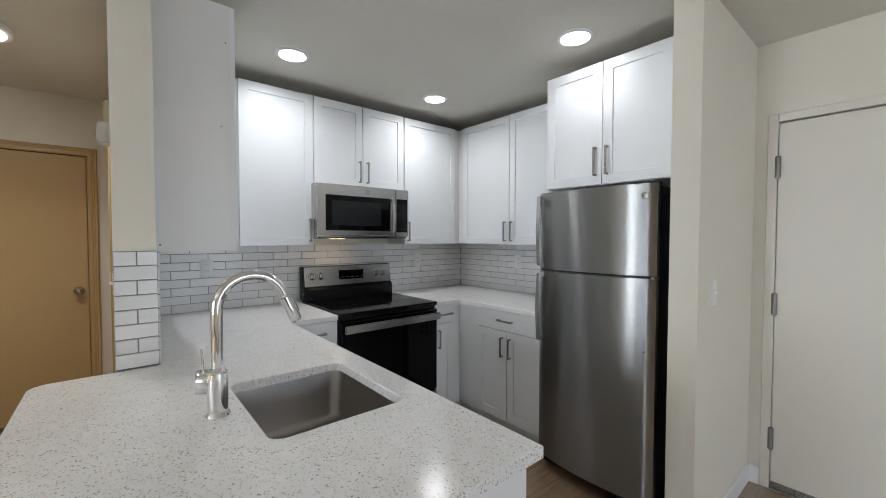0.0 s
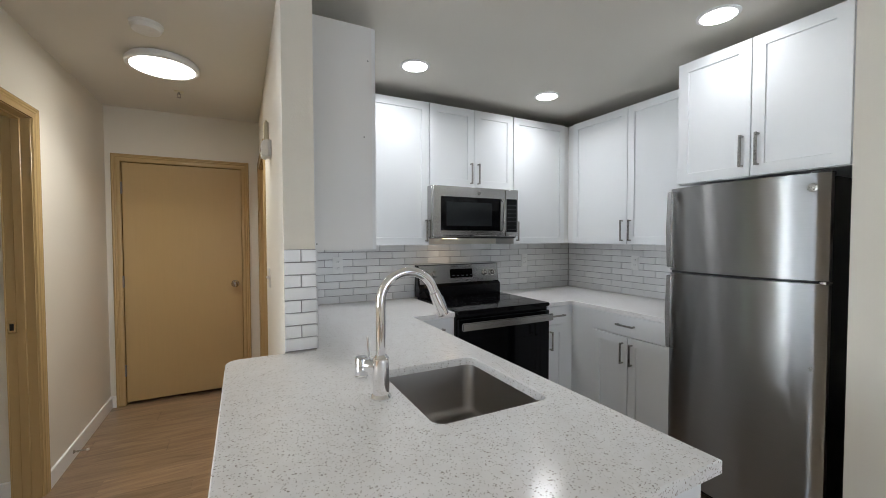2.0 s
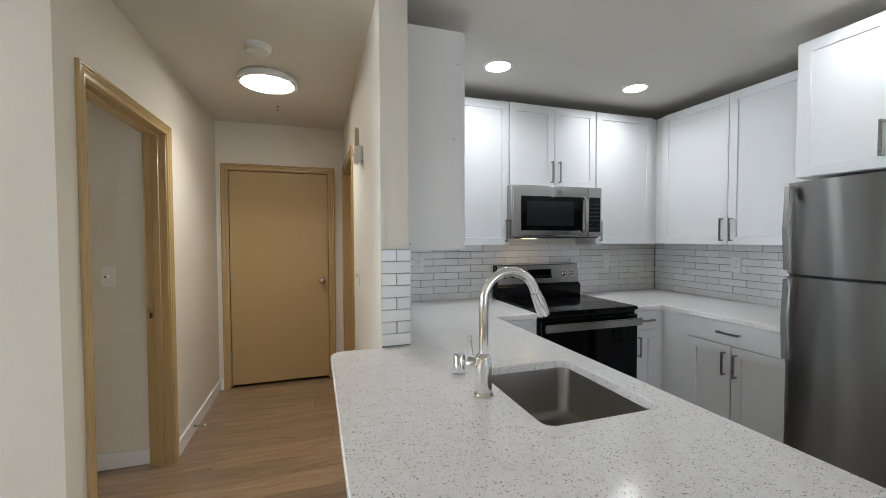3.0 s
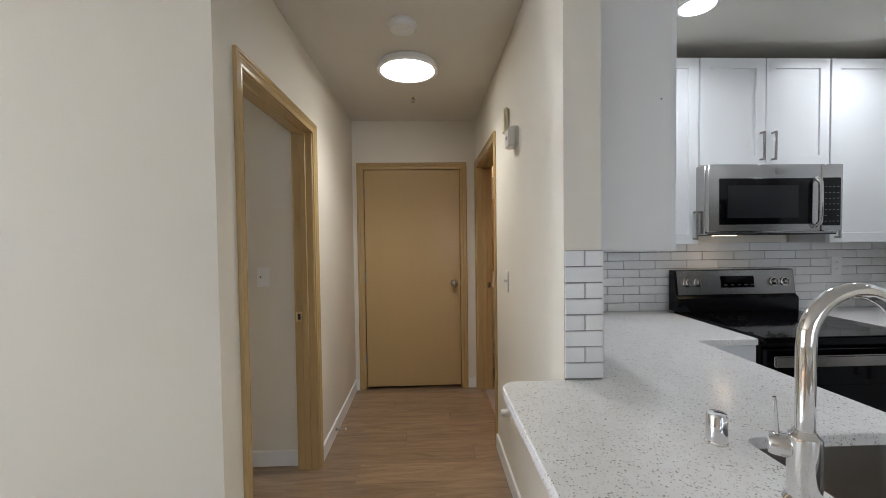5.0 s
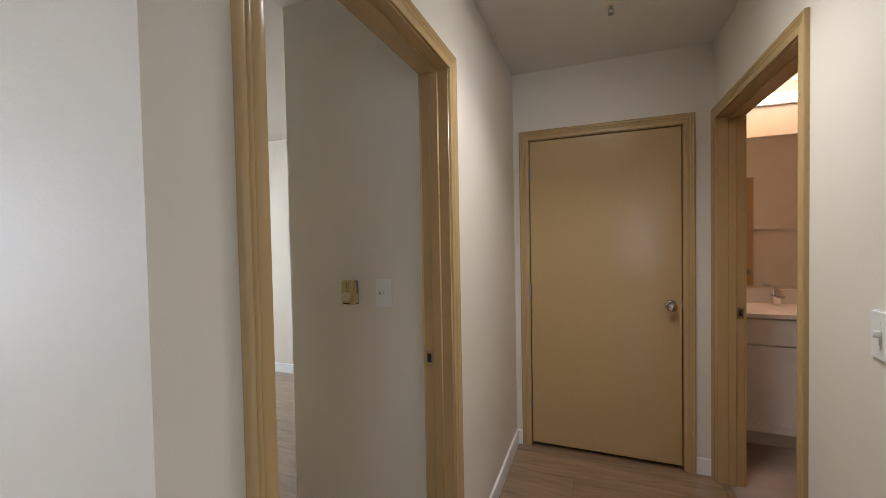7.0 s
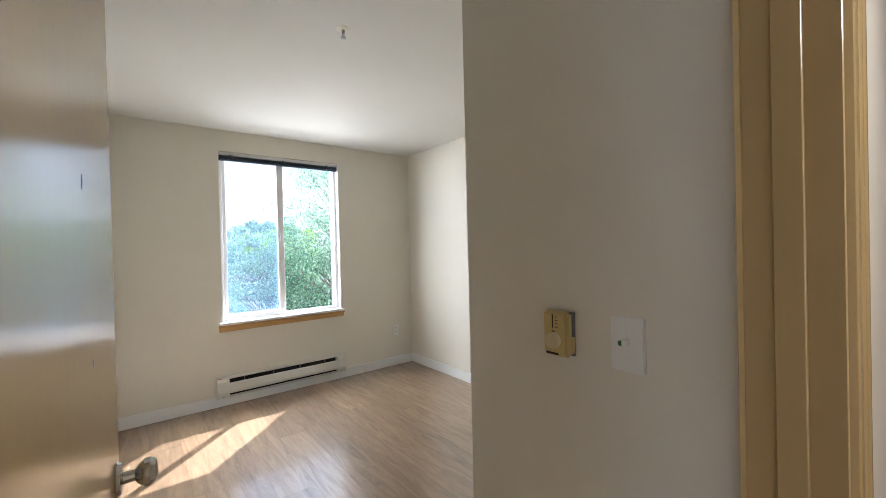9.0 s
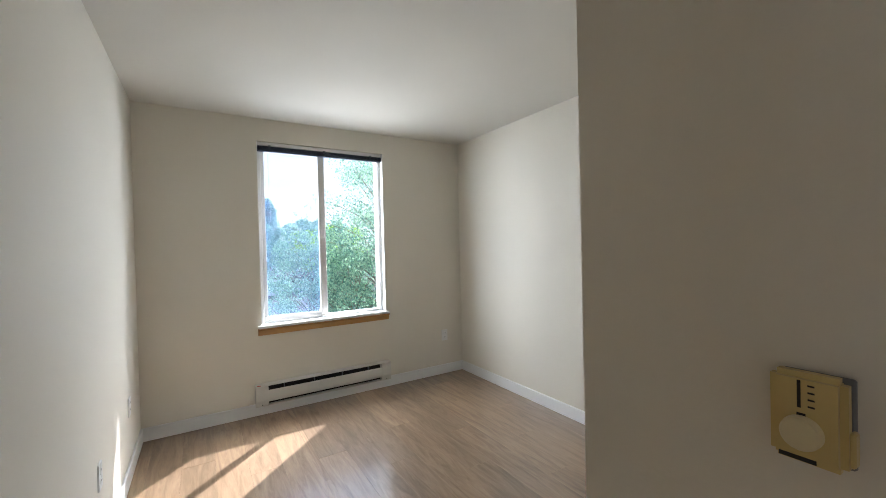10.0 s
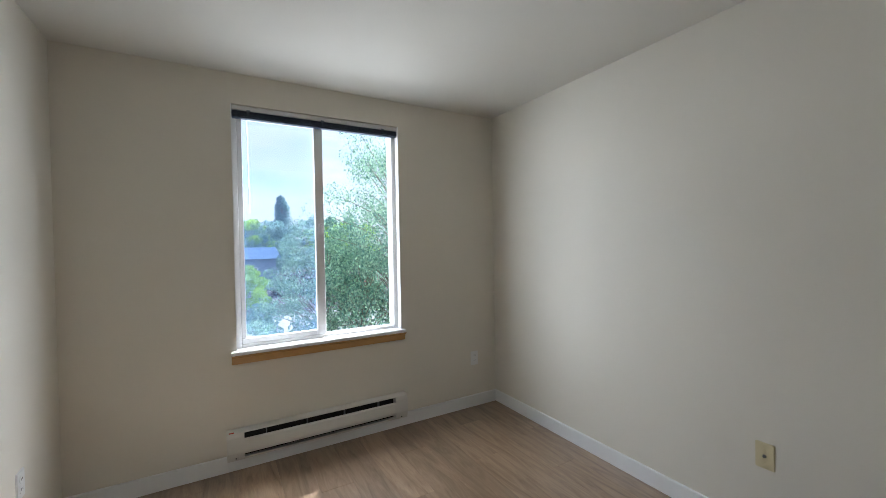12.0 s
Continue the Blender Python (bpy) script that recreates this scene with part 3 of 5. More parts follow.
Y_TF, X_TF = Y_BK - 0.010, X_KR - 0.010                # faces of the wall tiles
corner = rounded(-0.215, 0.760, 1.056, Y_P - 0.002, 0.055, 8, (0, 0, 0, 1))
corner = [p for p in corner if p != (0.760, Y_P - 0.002)]
# peninsula slab, with the leg that runs back to the range
i_tr = max(i for i, p in enumerate(corner) if p[0] > 0.7) + 1
outer = corner[:i_tr] + [(0.760, 2.768), (1.050, 2.768), (1.050, Y_BK - 0.002), (X_PR + 0.002, Y_BK - 0.002), (X_PR + 0.002, Y_P - 0.002)] + corner[i_tr:]
worktop("worktop", outer, rounded(SX0, SX1, SY0, SY1, 0.035, 6), "speckled white quartz peninsula worktop with an undermount sink cut-out")
worktop("worktop", [(1.824, 2.768), (2.055, 2.768), (2.055, 2.0), (X_KR - 0.002, 2.0), (X_KR - 0.002, Y_BK - 0.002), (1.824, Y_BK - 0.002)], None, "speckled white quartz corner worktop beside the range")

# sink bowl
bm = bmesh.new()
n = 6
loops = []
for inset, z, r in ((-0.012, TOP - 0.001, 0.045), (-0.004, TOP - 0.001, 0.038), (-0.003, TOP - 0.006, 0.038), (0.004, 0.72, 0.04), (0.012, 0.705, 0.045), (0.035, 0.695, 0.05), (0.12, 0.690, 0.02)):
    loops.append([bm.verts.new((x, y, z)) for x, y in rounded(SX0 + inset, SX1 - inset, SY0 + inset, SY1 - inset, r, n)])
for a, b in zip(loops, loops[1:]):
    for i in range(len(a)):
        bm.faces.new((a[i], a[(i + 1) % len(a)], b[(i + 1) % len(b)], b[i]))
bm.faces.new(loops[-1])
sink = thing("kitchen_sink", (0.466, 1.7, 0.69), "undermount stainless steel single-bowl sink, empty and dry", "sink")
part("bowl", bm, M_SINK, sink, "", 50)
bm = bmesh.new()
lathe(bm, (0.466, 1.70, 0.6905), (0, 0, 1), [(0.055, 0), (0.055, 0.002), (0.045, 0.003), (0.040, 0.001), (0.012, 0.0005)], 24)
part("drain", bm, M_CHROME, sink, "chrome drain strainer", 40)

# faucet
FX, FY = 0.212, 1.709
fau = thing("kitchen_faucet", (FX, FY, CT), "polished chrome gooseneck pull-down kitchen faucet", "faucet")
bm = bmesh.new()
lathe(bm, (FX, FY, CT), (0, 0, 1), [(0.030, 0), (0.031, 0.004), (0.028, 0.010), (0.025, 0.014), (0.0245, 0.115), (0.024, 0.120), (0.020, 0.124), (0.016, 0.130)], 32)
part("body", bm, M_CHROME, fau, "", 35)
bm = bmesh.new()
pts = [(FX, FY, CT + 0.125), (FX, FY, CT + 0.20), (FX, FY, CT + 0.275)]
R = 0.0895
for i in range(1, 15):
    a = radians(180 - i * 11.6)
    pts.append((FX + R + R * math.cos(a), FY, CT + 0.285 + R * math.sin(a)))
part("spout", tube(bm, pts, 0.0145, 24) or bm, M_CHROME, fau, "", 40)
end, before = Vector(pts[-1]), Vector(pts[-2])
dn = (end - before).normalized()
bm = bmesh.new()
lathe(bm, end, dn, [(0.0145, 0.0), (0.0135, 0.002), (0.0135, 0.006), (0.0165, 0.008), (0.0185, 0.045), (0.0195, 0.082), (0.018, 0.088), (0.015, 0.089)], 24)
head = part("spray_head", bm, M_CHROME, fau, "", 35)
bm = bmesh.new()
pb = end + dn * 0.045 + Vector((0.0175, 0, 0.004))
cyl(bm, pb - dn * 0.016, pb + dn * 0.016, 0.005, 0.005, 10)
part("spray_button", bm, M_GREY, head, "grey rubber spray button")
bm = bmesh.new()
hd = Vector((-0.78, 0.62, 0)).normalized()
hc = Vector((FX, FY, CT + 0.095))
lathe(bm, hc + hd * 0.018, hd, [(0.019, 0), (0.020, 0.004), (0.020, 0.026), (0.018, 0.031), (0.010, 0.033)], 24)
hub = part("handle_hub", bm, M_CHROME, fau, "", 35)
bm = bmesh.new()
tube(bm, [hc + hd * 0.036, hc + hd * 0.038 + Vector((0, 0, 0.03)), hc + hd * 0.042 + Vector((0, 0, 0.085))], [0.0045, 0.004, 0.0035], 12)
part("lever", bm, M_CHROME, hub, "", 40)
ag = thing("air_gap", (0.209, 1.914, CT), "small round chrome air gap cap beside the faucet", "air gap")
bm = bmesh.new()
lathe(bm, (0.209, 1.914, CT), (0, 0, 1), [(0.0235, 0), (0.0235, 0.004), (0.022, 0.006), (0.022, 0.062), (0.019, 0.068), (0.010, 0.070)], 28)
part("cap", bm, M_CHROME, ag, "", 35)

# ---- range
rg = thing("range", (1.438, 3.1, 0), "stainless and black freestanding electric range with a glass cooktop", "range")
RX0, RX1, RYF = 1.060, 1.816, 2.770
block("body", (RX0, RX1, RYF, 3.44, 0.06, 0.895), M_BLACK, rg, 0.004)
block("cooktop", (RX0 - 0.002, RX1 + 0.002, RYF - 0.030, 3.40, 0.896, 0.921), M_BLACKGLASS, rg, 0.006, "black glass cooktop", 2)
bm = bmesh.new()
prism(bm, [(3.355, 0.921), (3.445, 0.921), (3.445, 1.170), (3.400, 1.170), (3.378, 1.020), (3.355, 1.000)], "x", RX0, RX1)
part("backguard", bm, M_BLACK, rg)
bm = bmesh.new()
prism(bm, [(3.372, 1.022), (3.380, 1.022), (3.402, 1.166), (3.394, 1.166)], "x", RX0 + 0.012, RX1 - 0.004)
panel = part("control_panel", bm, M_STEEL_H, rg, "brushed stainless control panel")


def on_guard(x, z, off):
    s = (z - 1.022) / 0.144
    return Vector((x, 3.372 + 0.022 * s - off, z))


tilt = Vector((0, -0.144, 0.022)).normalized()
for kx in (1.130, 1.200, 1.680, 1.750):
    bm = bmesh.new()
    lathe(bm, on_guard(kx, 1.095, 0.0), tilt, [(0.027, 0), (0.027, 0.006), (0.022, 0.008), (0.019, 0.026), (0.016, 0.029)], 24)
    kb = part("knob", bm, M_KNOB, rg, "brushed steel burner knob", 35)
    bm = bmesh.new()
    p = on_guard(kx, 1.095, 0.030)
    box(bm, p.x - 0.0025, p.x + 0.0025, p.y - 0.004, p.y + 0.004, p.z - 0.017, p.z + 0.017)
    part("grip", bm, M_STEEL_H, kb)
bm = bmesh.new()
a, b2 = on_guard(1.36, 1.062, 0.002), on_guard(1.36, 1.132, 0.002)
prism(bm, [(a.y, a.z), (a.y + 0.004, a.z), (b2.y + 0.004, b2.z), (b2.y, b2.z)], "x", 1.345, 1.555)
disp = part("display", bm, M_BLACKGLASS, rg, "black clock display")
for i in range(5):
    p = on_guard(1.365 + i * 0.042, 1.078, 0.003)
    block("key", (p.x, p.x + 0.018, p.y - 0.001, p.y, p.z - 0.0015, p.z + 0.0015), M_GREY, disp)
door = block("oven_door", (RX0 + 0.004, RX1 - 0.004, RYF - 0.030, RYF - 0.002, 0.275, 0.868), M_BLACKGLASS, rg, 0.004, "black glass oven door")
bm = bmesh.new()
box(bm, RX0 + 0.006, RX1 - 0.006, RYF - 0.078, RYF - 0.062, 0.800, 0.850, 0.006, 2)
for hx in (RX0 + 0.05, RX1 - 0.05):
    box(bm, hx - 0.018, hx + 0.018, RYF - 0.063, RYF - 0.029, 0.812, 0.838, 0.003)
part("handle", bm, M_STEEL_H, door, "wide brushed stainless handle", 40)
block("window", (RX0 + 0.13, RX1 - 0.13, RYF - 0.0315, RYF - 0.0295, 0.40, 0.70), M_BLACKGLASS, door)
dr = block("storage_drawer", (RX0 + 0.004, RX1 - 0.004, RYF - 0.028, RYF - 0.002, 0.085, 0.268), M_STEEL_H, rg, 0.004, "stainless storage drawer")
for x in (RX0 + 0.05, RX1 - 0.05):
    for y in (RYF + 0.06, 3.38):
        bm = bmesh.new()
        cyl(bm, (x, y, 0), (x, y, 0.062), 0.018, 0.018, 12)
        part("foot", bm, M_BLACKPL, rg)
for cx, cy, r in ((1.25, 2.92, 0.10), (1.63, 2.92, 0.08), (1.25, 3.20, 0.08), (1.63, 3.20, 0.10)):
    bm = bmesh.new()
    ra = [bm.verts.new((cx + r * math.cos(2 * math.pi * i / 40), cy + r * math.sin(2 * math.pi * i / 40), 0.9214)) for i in range(40)]
    rb = [bm.verts.new((cx + (r - 0.003) * math.cos(2 * math.pi * i / 40), cy + (r - 0.003) * math.sin(2 * math.pi * i / 40), 0.9214)) for i in range(40)]
    for i in range(40):
        bm.faces.new((ra[i], ra[(i + 1) % 40], rb[(i + 1) % 40], rb[i]))
    part("burner_ring", bm, M_RING, rg, "thin grey burner outline")

# ---- microwave
mw = thing("microwave", (1.437, 3.27, 1.385), "stainless over-the-range microwave with a black glass door", "microwave")
MX0, MX1, MYF, MZ0, MZ1 = 1.060, 1.816, 3.135, 1.388, 1.765
block("body", (MX0, MX1, MYF, 3.45, MZ0, MZ1), M_STEEL_H, mw, 0.003)
d = block("door", (MX0 + 0.001, 1.690, MYF - 0.028, MYF - 0.001, MZ0 + 0.012, MZ1 - 0.001), M_STEEL_H, mw, 0.004, "stainless door frame")
block("glass", (MX0 + 0.062, 1.640, MYF - 0.031, MYF - 0.0275, 1.440, 1.688), M_BLACKGLASS, d, 0.001, "black door glass")
block("window", (MX0 + 0.105, 1.560, MYF - 0.0325, MYF - 0.0305, 1.475, 1.650), M_DIM, d, 0.0, "perforated dark viewing window")
bm = bmesh.new()
tube(bm, [(1.654, MYF - 0.034, 1.425), (1.657, MYF - 0.058, 1.45), (1.657, MYF - 0.060, 1.555), (1.657, MYF - 0.058, 1.66), (1.654, MYF - 0.034, 1.685)], 0.011, 14)
part("handle", bm, M_STEEL_H, d, "curved stainless handle", 40)
cp = block("control_panel", (1.692, MX1 - 0.001, MYF - 0.028, MYF - 0.001, MZ0 + 0.012, MZ1 - 0.001), M_STEEL_H, mw, 0.004)
kp = block("keypad", (1.700, MX1 - 0.016, MYF - 0.030, MYF - 0.0275, 1.430, 1.690), M_BLACKGLASS, cp, 0.001, "black touch keypad")
for r in range(7):
    for k in range(4):
        if r == 1 and k in (1, 2):
            continue
        x = 1.709 + k * 0.023
        block("key", (x, x + 0.011, MYF - 0.0306, MYF - 0.0298, 1.452 + r * 0.031, 1.455 + r * 0.031), M_GREY, kp)
hood = block("cooktop_light", (1.24, 1.33, 3.24, 3.32, MZ0 - 0.0085, MZ0 - 0.0062), M_HOOD, mw, 0.0, "small warm cooktop lamp, switched on")
block("vent_grille", (MX0 + 0.02, MX1 - 0.02, MYF - 0.012, 3.40, MZ0 - 0.006, MZ0 + 0.0), M_BLACKPL, mw)
bm = bmesh.new()
lathe(bm, (1.448, MYF - 0.028, 1.724), (0, -1, 0), [(0.016, 0), (0.016, 0.0015), (0.013, 0.002)], 24)
part("badge", bm, M_NICKEL, d, "small round plain badge")

# ---- refrigerator
fr = thing("refrigerator", (2.30, 1.63, 0), "stainless steel top-freezer refrigerator with black sides", "refrigerator")
FY0, FY1, FXF = 1.296, 1.968, 1.956
block("body", (2.03, 2.70, FY0 + 0.004, FY1 - 0.004, 0.02, 1.645), M_BLACK, fr, 0.004)
for x in (2.08, 2.62):
    for y in (FY0 + 0.06, FY1 - 0.06):
        block("foot", (x - 0.02, x + 0.02, y - 0.02, y + 0.02, 0.0, 0.021), M_BLACKPL, fr)


def fridge_door(name, z0, z1):
    """A slightly bowed steel door with rolled side edges."""
    bm = bmesh.new()
    poly = []
    w = FY1 - FY0
    k = 24
    for i in range(k + 1):
        s = i / k
        y = FY0 + 0.001 + (w - 0.002) * s
        e = min(s, 1 - s) * w
        bow = 0.044 * (1 - (2 * s - 1) ** 2)
        roll = 0.008 * max(0.0, 1 - e / 0.008) ** 2
        poly.append((FXF + 0.030 - bow + roll, y))
    poly += [(2.024, FY1 - 0.001), (2.024, FY0 + 0.001)]
    prism(bm, poly, "z", z0, z1)
    return part(name, bm, M_STEEL, fr, "brushed stainless door", 30)


up = fridge_door("freezer_door", 1.206, 1.656)
lo = fridge_door("fresh_food_door", 0.075, 1.192)
block("gasket", (2.000, 2.03, FY0 + 0.006, FY1 - 0.006, 1.19, 1.21), M_BLACKPL, fr)
block("kick_grille", (2.02, 2.04, FY0 + 0.02, FY1 - 0.02, 0.02, 0.07), M_BLACKPL, fr)
for d, z0, z1 in ((up, 1.215, 1.640), (lo, 0.770, 1.185)):
    bm = bmesh.new()
    hy = FY1 - 0.026
    zm = (z0 + z1) / 2
    prism(bm, [(FXF + 0.026, z1), (FXF - 0.020, z1 - 0.004), (FXF - 0.028, zm), (FXF - 0.020, z0 + 0.012), (FXF + 0.026, z0), (FXF + 0.026, z0 + 0.022), (FXF - 0.006, z0 + 0.036), (FXF - 0.014, zm), (FXF - 0.006, z1 - 0.030), (FXF + 0.026, z1 - 0.026)], "y", hy - 0.016, hy + 0.012)
    bmesh.ops.bevel(bm, geom=[e for e in bm.edges if abs(e.verts[0].co.y - e.verts[1].co.y) < 1e-4], offset=0.004, segments=2, affect="EDGES")
    part("handle", bm, M_STEEL_H, d, "vertical stainless handle", 45)
block("hinge_cover", (2.0, 2.07, FY0 + 0.01, FY0 + 0.07, 1.648, 1.668), M_BLACKPL, fr, 0.003)
block("hinge_pin", (FXF + 0.004, 2.02, FY0 - 0.004, FY0 + 0.02, 1.193, 1.205), M_STEEL_H, fr, 0.002)
for d, y, z, r in ((up, 1.345, 1.595, 0.018), (lo, 1.337, 0.836, 0.008)):
    bm = bmesh.new()
    lathe(bm, (FXF + 0.008, y, z), (-1, 0, 0), [(r, 0), (r, 0.004), (r * 0.8, 0.005)], 20)
    part("badge", bm, M_NICKEL, d, "small round plain badge", 40)


# ---------------------------------------------------------------- electrics on the walls
def plate(kind, m, material=M_WHITEPL, label="", grp=""):
    """A cover plate lying on a wall: local x across, z up, -y off the wall."""
    o = thing("light_switch" if kind == "switch" else "outlet" if kind == "outlet" else "wall_plate", (0, 0, 0), label, "switch" if kind == "switch" else "outlet", grp)
    bm = bmesh.new()
    box(bm, -0.036, 0.036, -0.006, 0.005, -0.058, 0.058, 0.003, 2)
    p = part("plate", bm, material, o, "", 40)
    if kind == "switch":
        bm = bmesh.new()
        box(bm, -0.0055, 0.0055, -0.020, -0.004, -0.004, 0.012, 0.002)
        part("toggle", bm, material, o, "", 40)
    elif kind == "outlet":
        for dz in (-0.021, 0.021):
            bm = bmesh.new()
            lathe(bm, (0, -0.005, dz), (0, -1, 0), [(0.0165, 0), (0.0165, 0.0025), (0.015, 0.003)], 20)
            f = part("receptacle", bm, material, o, "", 40)
            for dx in (-0.006, 0.006):
                block("slot", (dx - 0.0012, dx + 0.0012, -0.0085, -0.0079, dz - 0.001, dz + 0.008), M_DARK, f)
    else:
        bm = bmesh.new()
        lathe(bm, (0, -0.005, 0), (0, -1, 0), [(0.007, 0), (0.007, 0.004), (0.0045, 0.005), (0.0045, 0.012), (0.002, 0.012)], 14)
        part("coax_jack", bm, M_NICKEL, o, "threaded metal cable jack", 40)
    for dz in ((-0.030, 0.030) if kind != "outlet" else (0.0,)):
        bm = bmesh.new()
        lathe(bm, (0, -0.0055, dz), (0, -1, 0), [(0.003, 0), (0.003, 0.001), (0.002, 0.0015)], 10)
        part("screw", bm, material, o)
    o.matrix_world = m
    return o


plate("outlet", pose(0.462, Y_TF - 0.0005, 1.19), label="white duplex outlet set in the tiled backsplash", grp="outlets")
plate("outlet", pose(2.16, Y_TF - 0.0005, 1.18), label="white duplex outlet set in the tiled backsplash", grp="outlets")
plate("outlet", pose(X_TF - 0.0005, 2.72, 1.18, 0, 0, -90), label="white duplex outlet set in the tiled side backsplash", grp="outlets")
plate("switch", pose(2.10, Y_EN, 1.141), label="white toggle light switch on the entry wall", grp="switches")
plate("switch", pose(0.0, 3.245, 1.14, 0, 0, -90), label="white toggle light switch on the hallway wall", grp="switches")
hall_out = plate("outlet", pose(0.0, 3.222, 0.418, 0, 0, -90), label="white hallway outlet with a plug-in night light", grp="outlets")
bm = bmesh.new()
lathe(bm, (0, -0.008, -0.02), (0, -1, 0), [(0.018, 0), (0.020, 0.006), (0.020, 0.034), (0.016, 0.040)], 20)
nl = part("night_light", bm, M_WHITEPL, None, "", 40)
nl.matrix_world = pose(0.0, 3.222, 0.418, 0, 0, -90)
tagged(nl, "small round white plug-in night light", "night light")


# ---------------------------------------------------------------- doors and frames
CASING = ((0.0, 0.0), (0.0, 0.0085), (0.004, 0.0100), (0.024, 0.0112), (0.0275, 0.0095), (0.030, 0.0110), (0.034, 0.0138), (0.038, 0.0138), (0.0405, 0.0115),
          (0.043, 0.0130), (0.047, 0.0160), (0.0535, 0.0165), (0.0565, 0.0140), (0.057, 0.0100), (0.057, 0.0))      # out from the opening, off the wall


def casing_piece(bm, at, ends):
    """The moulding from one mitred end to the other; at(side, up, off) gives a place, ends give side and up for each step outwards."""
    rings = [[bm.verts.new(at(*end(r), off)) for r, off in CASING] for end in ends]
    n = len(CASING)
    for i in range(n):
        bm.faces.new((rings[0][i], rings[0][(i + 1) % n], rings[1][(i + 1) % n], rings[1][i]))
    bm.faces.new(rings[0][::-1])
    bm.faces.new(rings[1])


def door_frame(name, axis, face, wall0, wall1, u0, u1, top, material, label, both=True, stop=None):
    """Jambs through the wall and moulded casings round them. axis: the wall's normal ('x' or 'y'); face: the side seen."""
    d = tagged(new(name), label, "door frame", "", "structure")
    d.empty_display_size = 0.05

    def bx(n0, n1, a0, a1, z0, z1, nm):
        b = (n0, n1, a0, a1, z0, z1) if axis == "x" else (a0, a1, n0, n1, z0, z1)
        return block(nm, b, material, d, 0.0015)
    j = 0.018
    bx(wall0, wall1, u0 - j, u0, 0.0, top, "jamb")
    bx(wall0, wall1, u1, u1 + j, 0.0, top, "jamb")
    bx(wall0, wall1, u0 - j, u1 + j, top, top + j, "head_jamb")
    if stop:
        s0, s1 = stop
        bx(s0, s1, u0, u0 + 0.011, 0.0, top, "stop")
        bx(s0, s1, u1 - 0.011, u1, 0.0, top, "stop")
        bx(s0, s1, u0 + 0.011, u1 - 0.011, top - 0.011, top, "stop")
    sides = [(wall0, -1), (wall1, 1)] if both else [(wall0, -1) if face < 0 else (wall1, 1)]
    g = 0.004                                     # reveal between jamb and casing
    for w, s in sides:
        def at(side, up, off):
            return (w + s * off, side, up) if axis == "x" else (side, w + s * off, up)
        for ends in (((lambda r: (u0 - g - r, 0.0)), (lambda r: (u0 - g - r, top + g + r))),
                     ((lambda r: (u1 + g + r, 0.0)), (lambda r: (u1 + g + r, top + g + r))),
                     ((lambda r: (u0 - g - r, top + g + r)), (lambda r: (u1 + g + r, top + g + r)))):
            bm = bmesh.new()
            casing_piece(bm, at, ends)
            part("casing", bm, material, d, "", 50)
    return d


def knob(parent, p, out):
    bm = bmesh.new()
    lathe(bm, p, out, [(0.032, 0), (0.033, 0.003), (0.028, 0.009), (0.012, 0.012), (0.011, 0.030), (0.019, 0.036), (0.027, 0.046), (0.0275, 0.056), (0.022, 0.064), (0.010, 0.068)], 28)
    return part("door_knob", bm, M_KNOB, parent, "satin nickel round door knob", 35)


def hinge(parent, p, material=M_HINGE, h=0.09, r=0.0085):
    bm = bmesh.new()
    for i in range(5):
        z = p[2] - h / 2 + i * h / 5
        cyl(bm, (p[0], p[1], z + 0.0007), (p[0], p[1], z + h / 5 - 0.0007), r, r, 14)
    cyl(bm, (p[0], p[1], p[2] - h / 2 - 0.004), (p[0], p[1], p[2] + h / 2 + 0.004), r * 0.7, r * 0.7, 10)
    return part("hinge", bm, material, parent, "", 35)


# hallway end door, closed
door_frame("door_frame_1", "y", -1, Y_END, Y_END + 0.12, HD0, HD1, DH - 0.005, M_TAN, "tan painted wood door frame at the end of the hallway", stop=(Y_END + 0.045, Y_END + 0.08))
dr = tagged(new("door_1"), "closed flush tan painted hallway door with a satin knob", "door", "", "structure")
block("slab", (HD0 + 0.005, HD1 - 0.005, Y_END + 0.006, Y_END + 0.043, 0.024, DH - 0.010), M_TAN, dr, 0.0015)
knob(dr, (HD1 - 0.062, Y_END + 0.006, 0.97), (0, -1, 0))
for z in (0.29, 1.03, 1.80):
    hinge(dr, (HD0 + 0.001, Y_END + 0.002, z))
block("strike", (HD1 - 0.001, HD1 + 0.003, Y_END + 0.008, Y_END + 0.035, 0.945, 1.0), M_NICKEL, dr)
# black sheet that paints the shade seen through the door's gaps
setting("shade_sheet_hall", (HD0, HD1, Y_END + 0.11, Y_END + 0.118, 0.0, DH), M_DARK, "near-black sheet standing for shade behind the closed hallway door", 0, "wall")

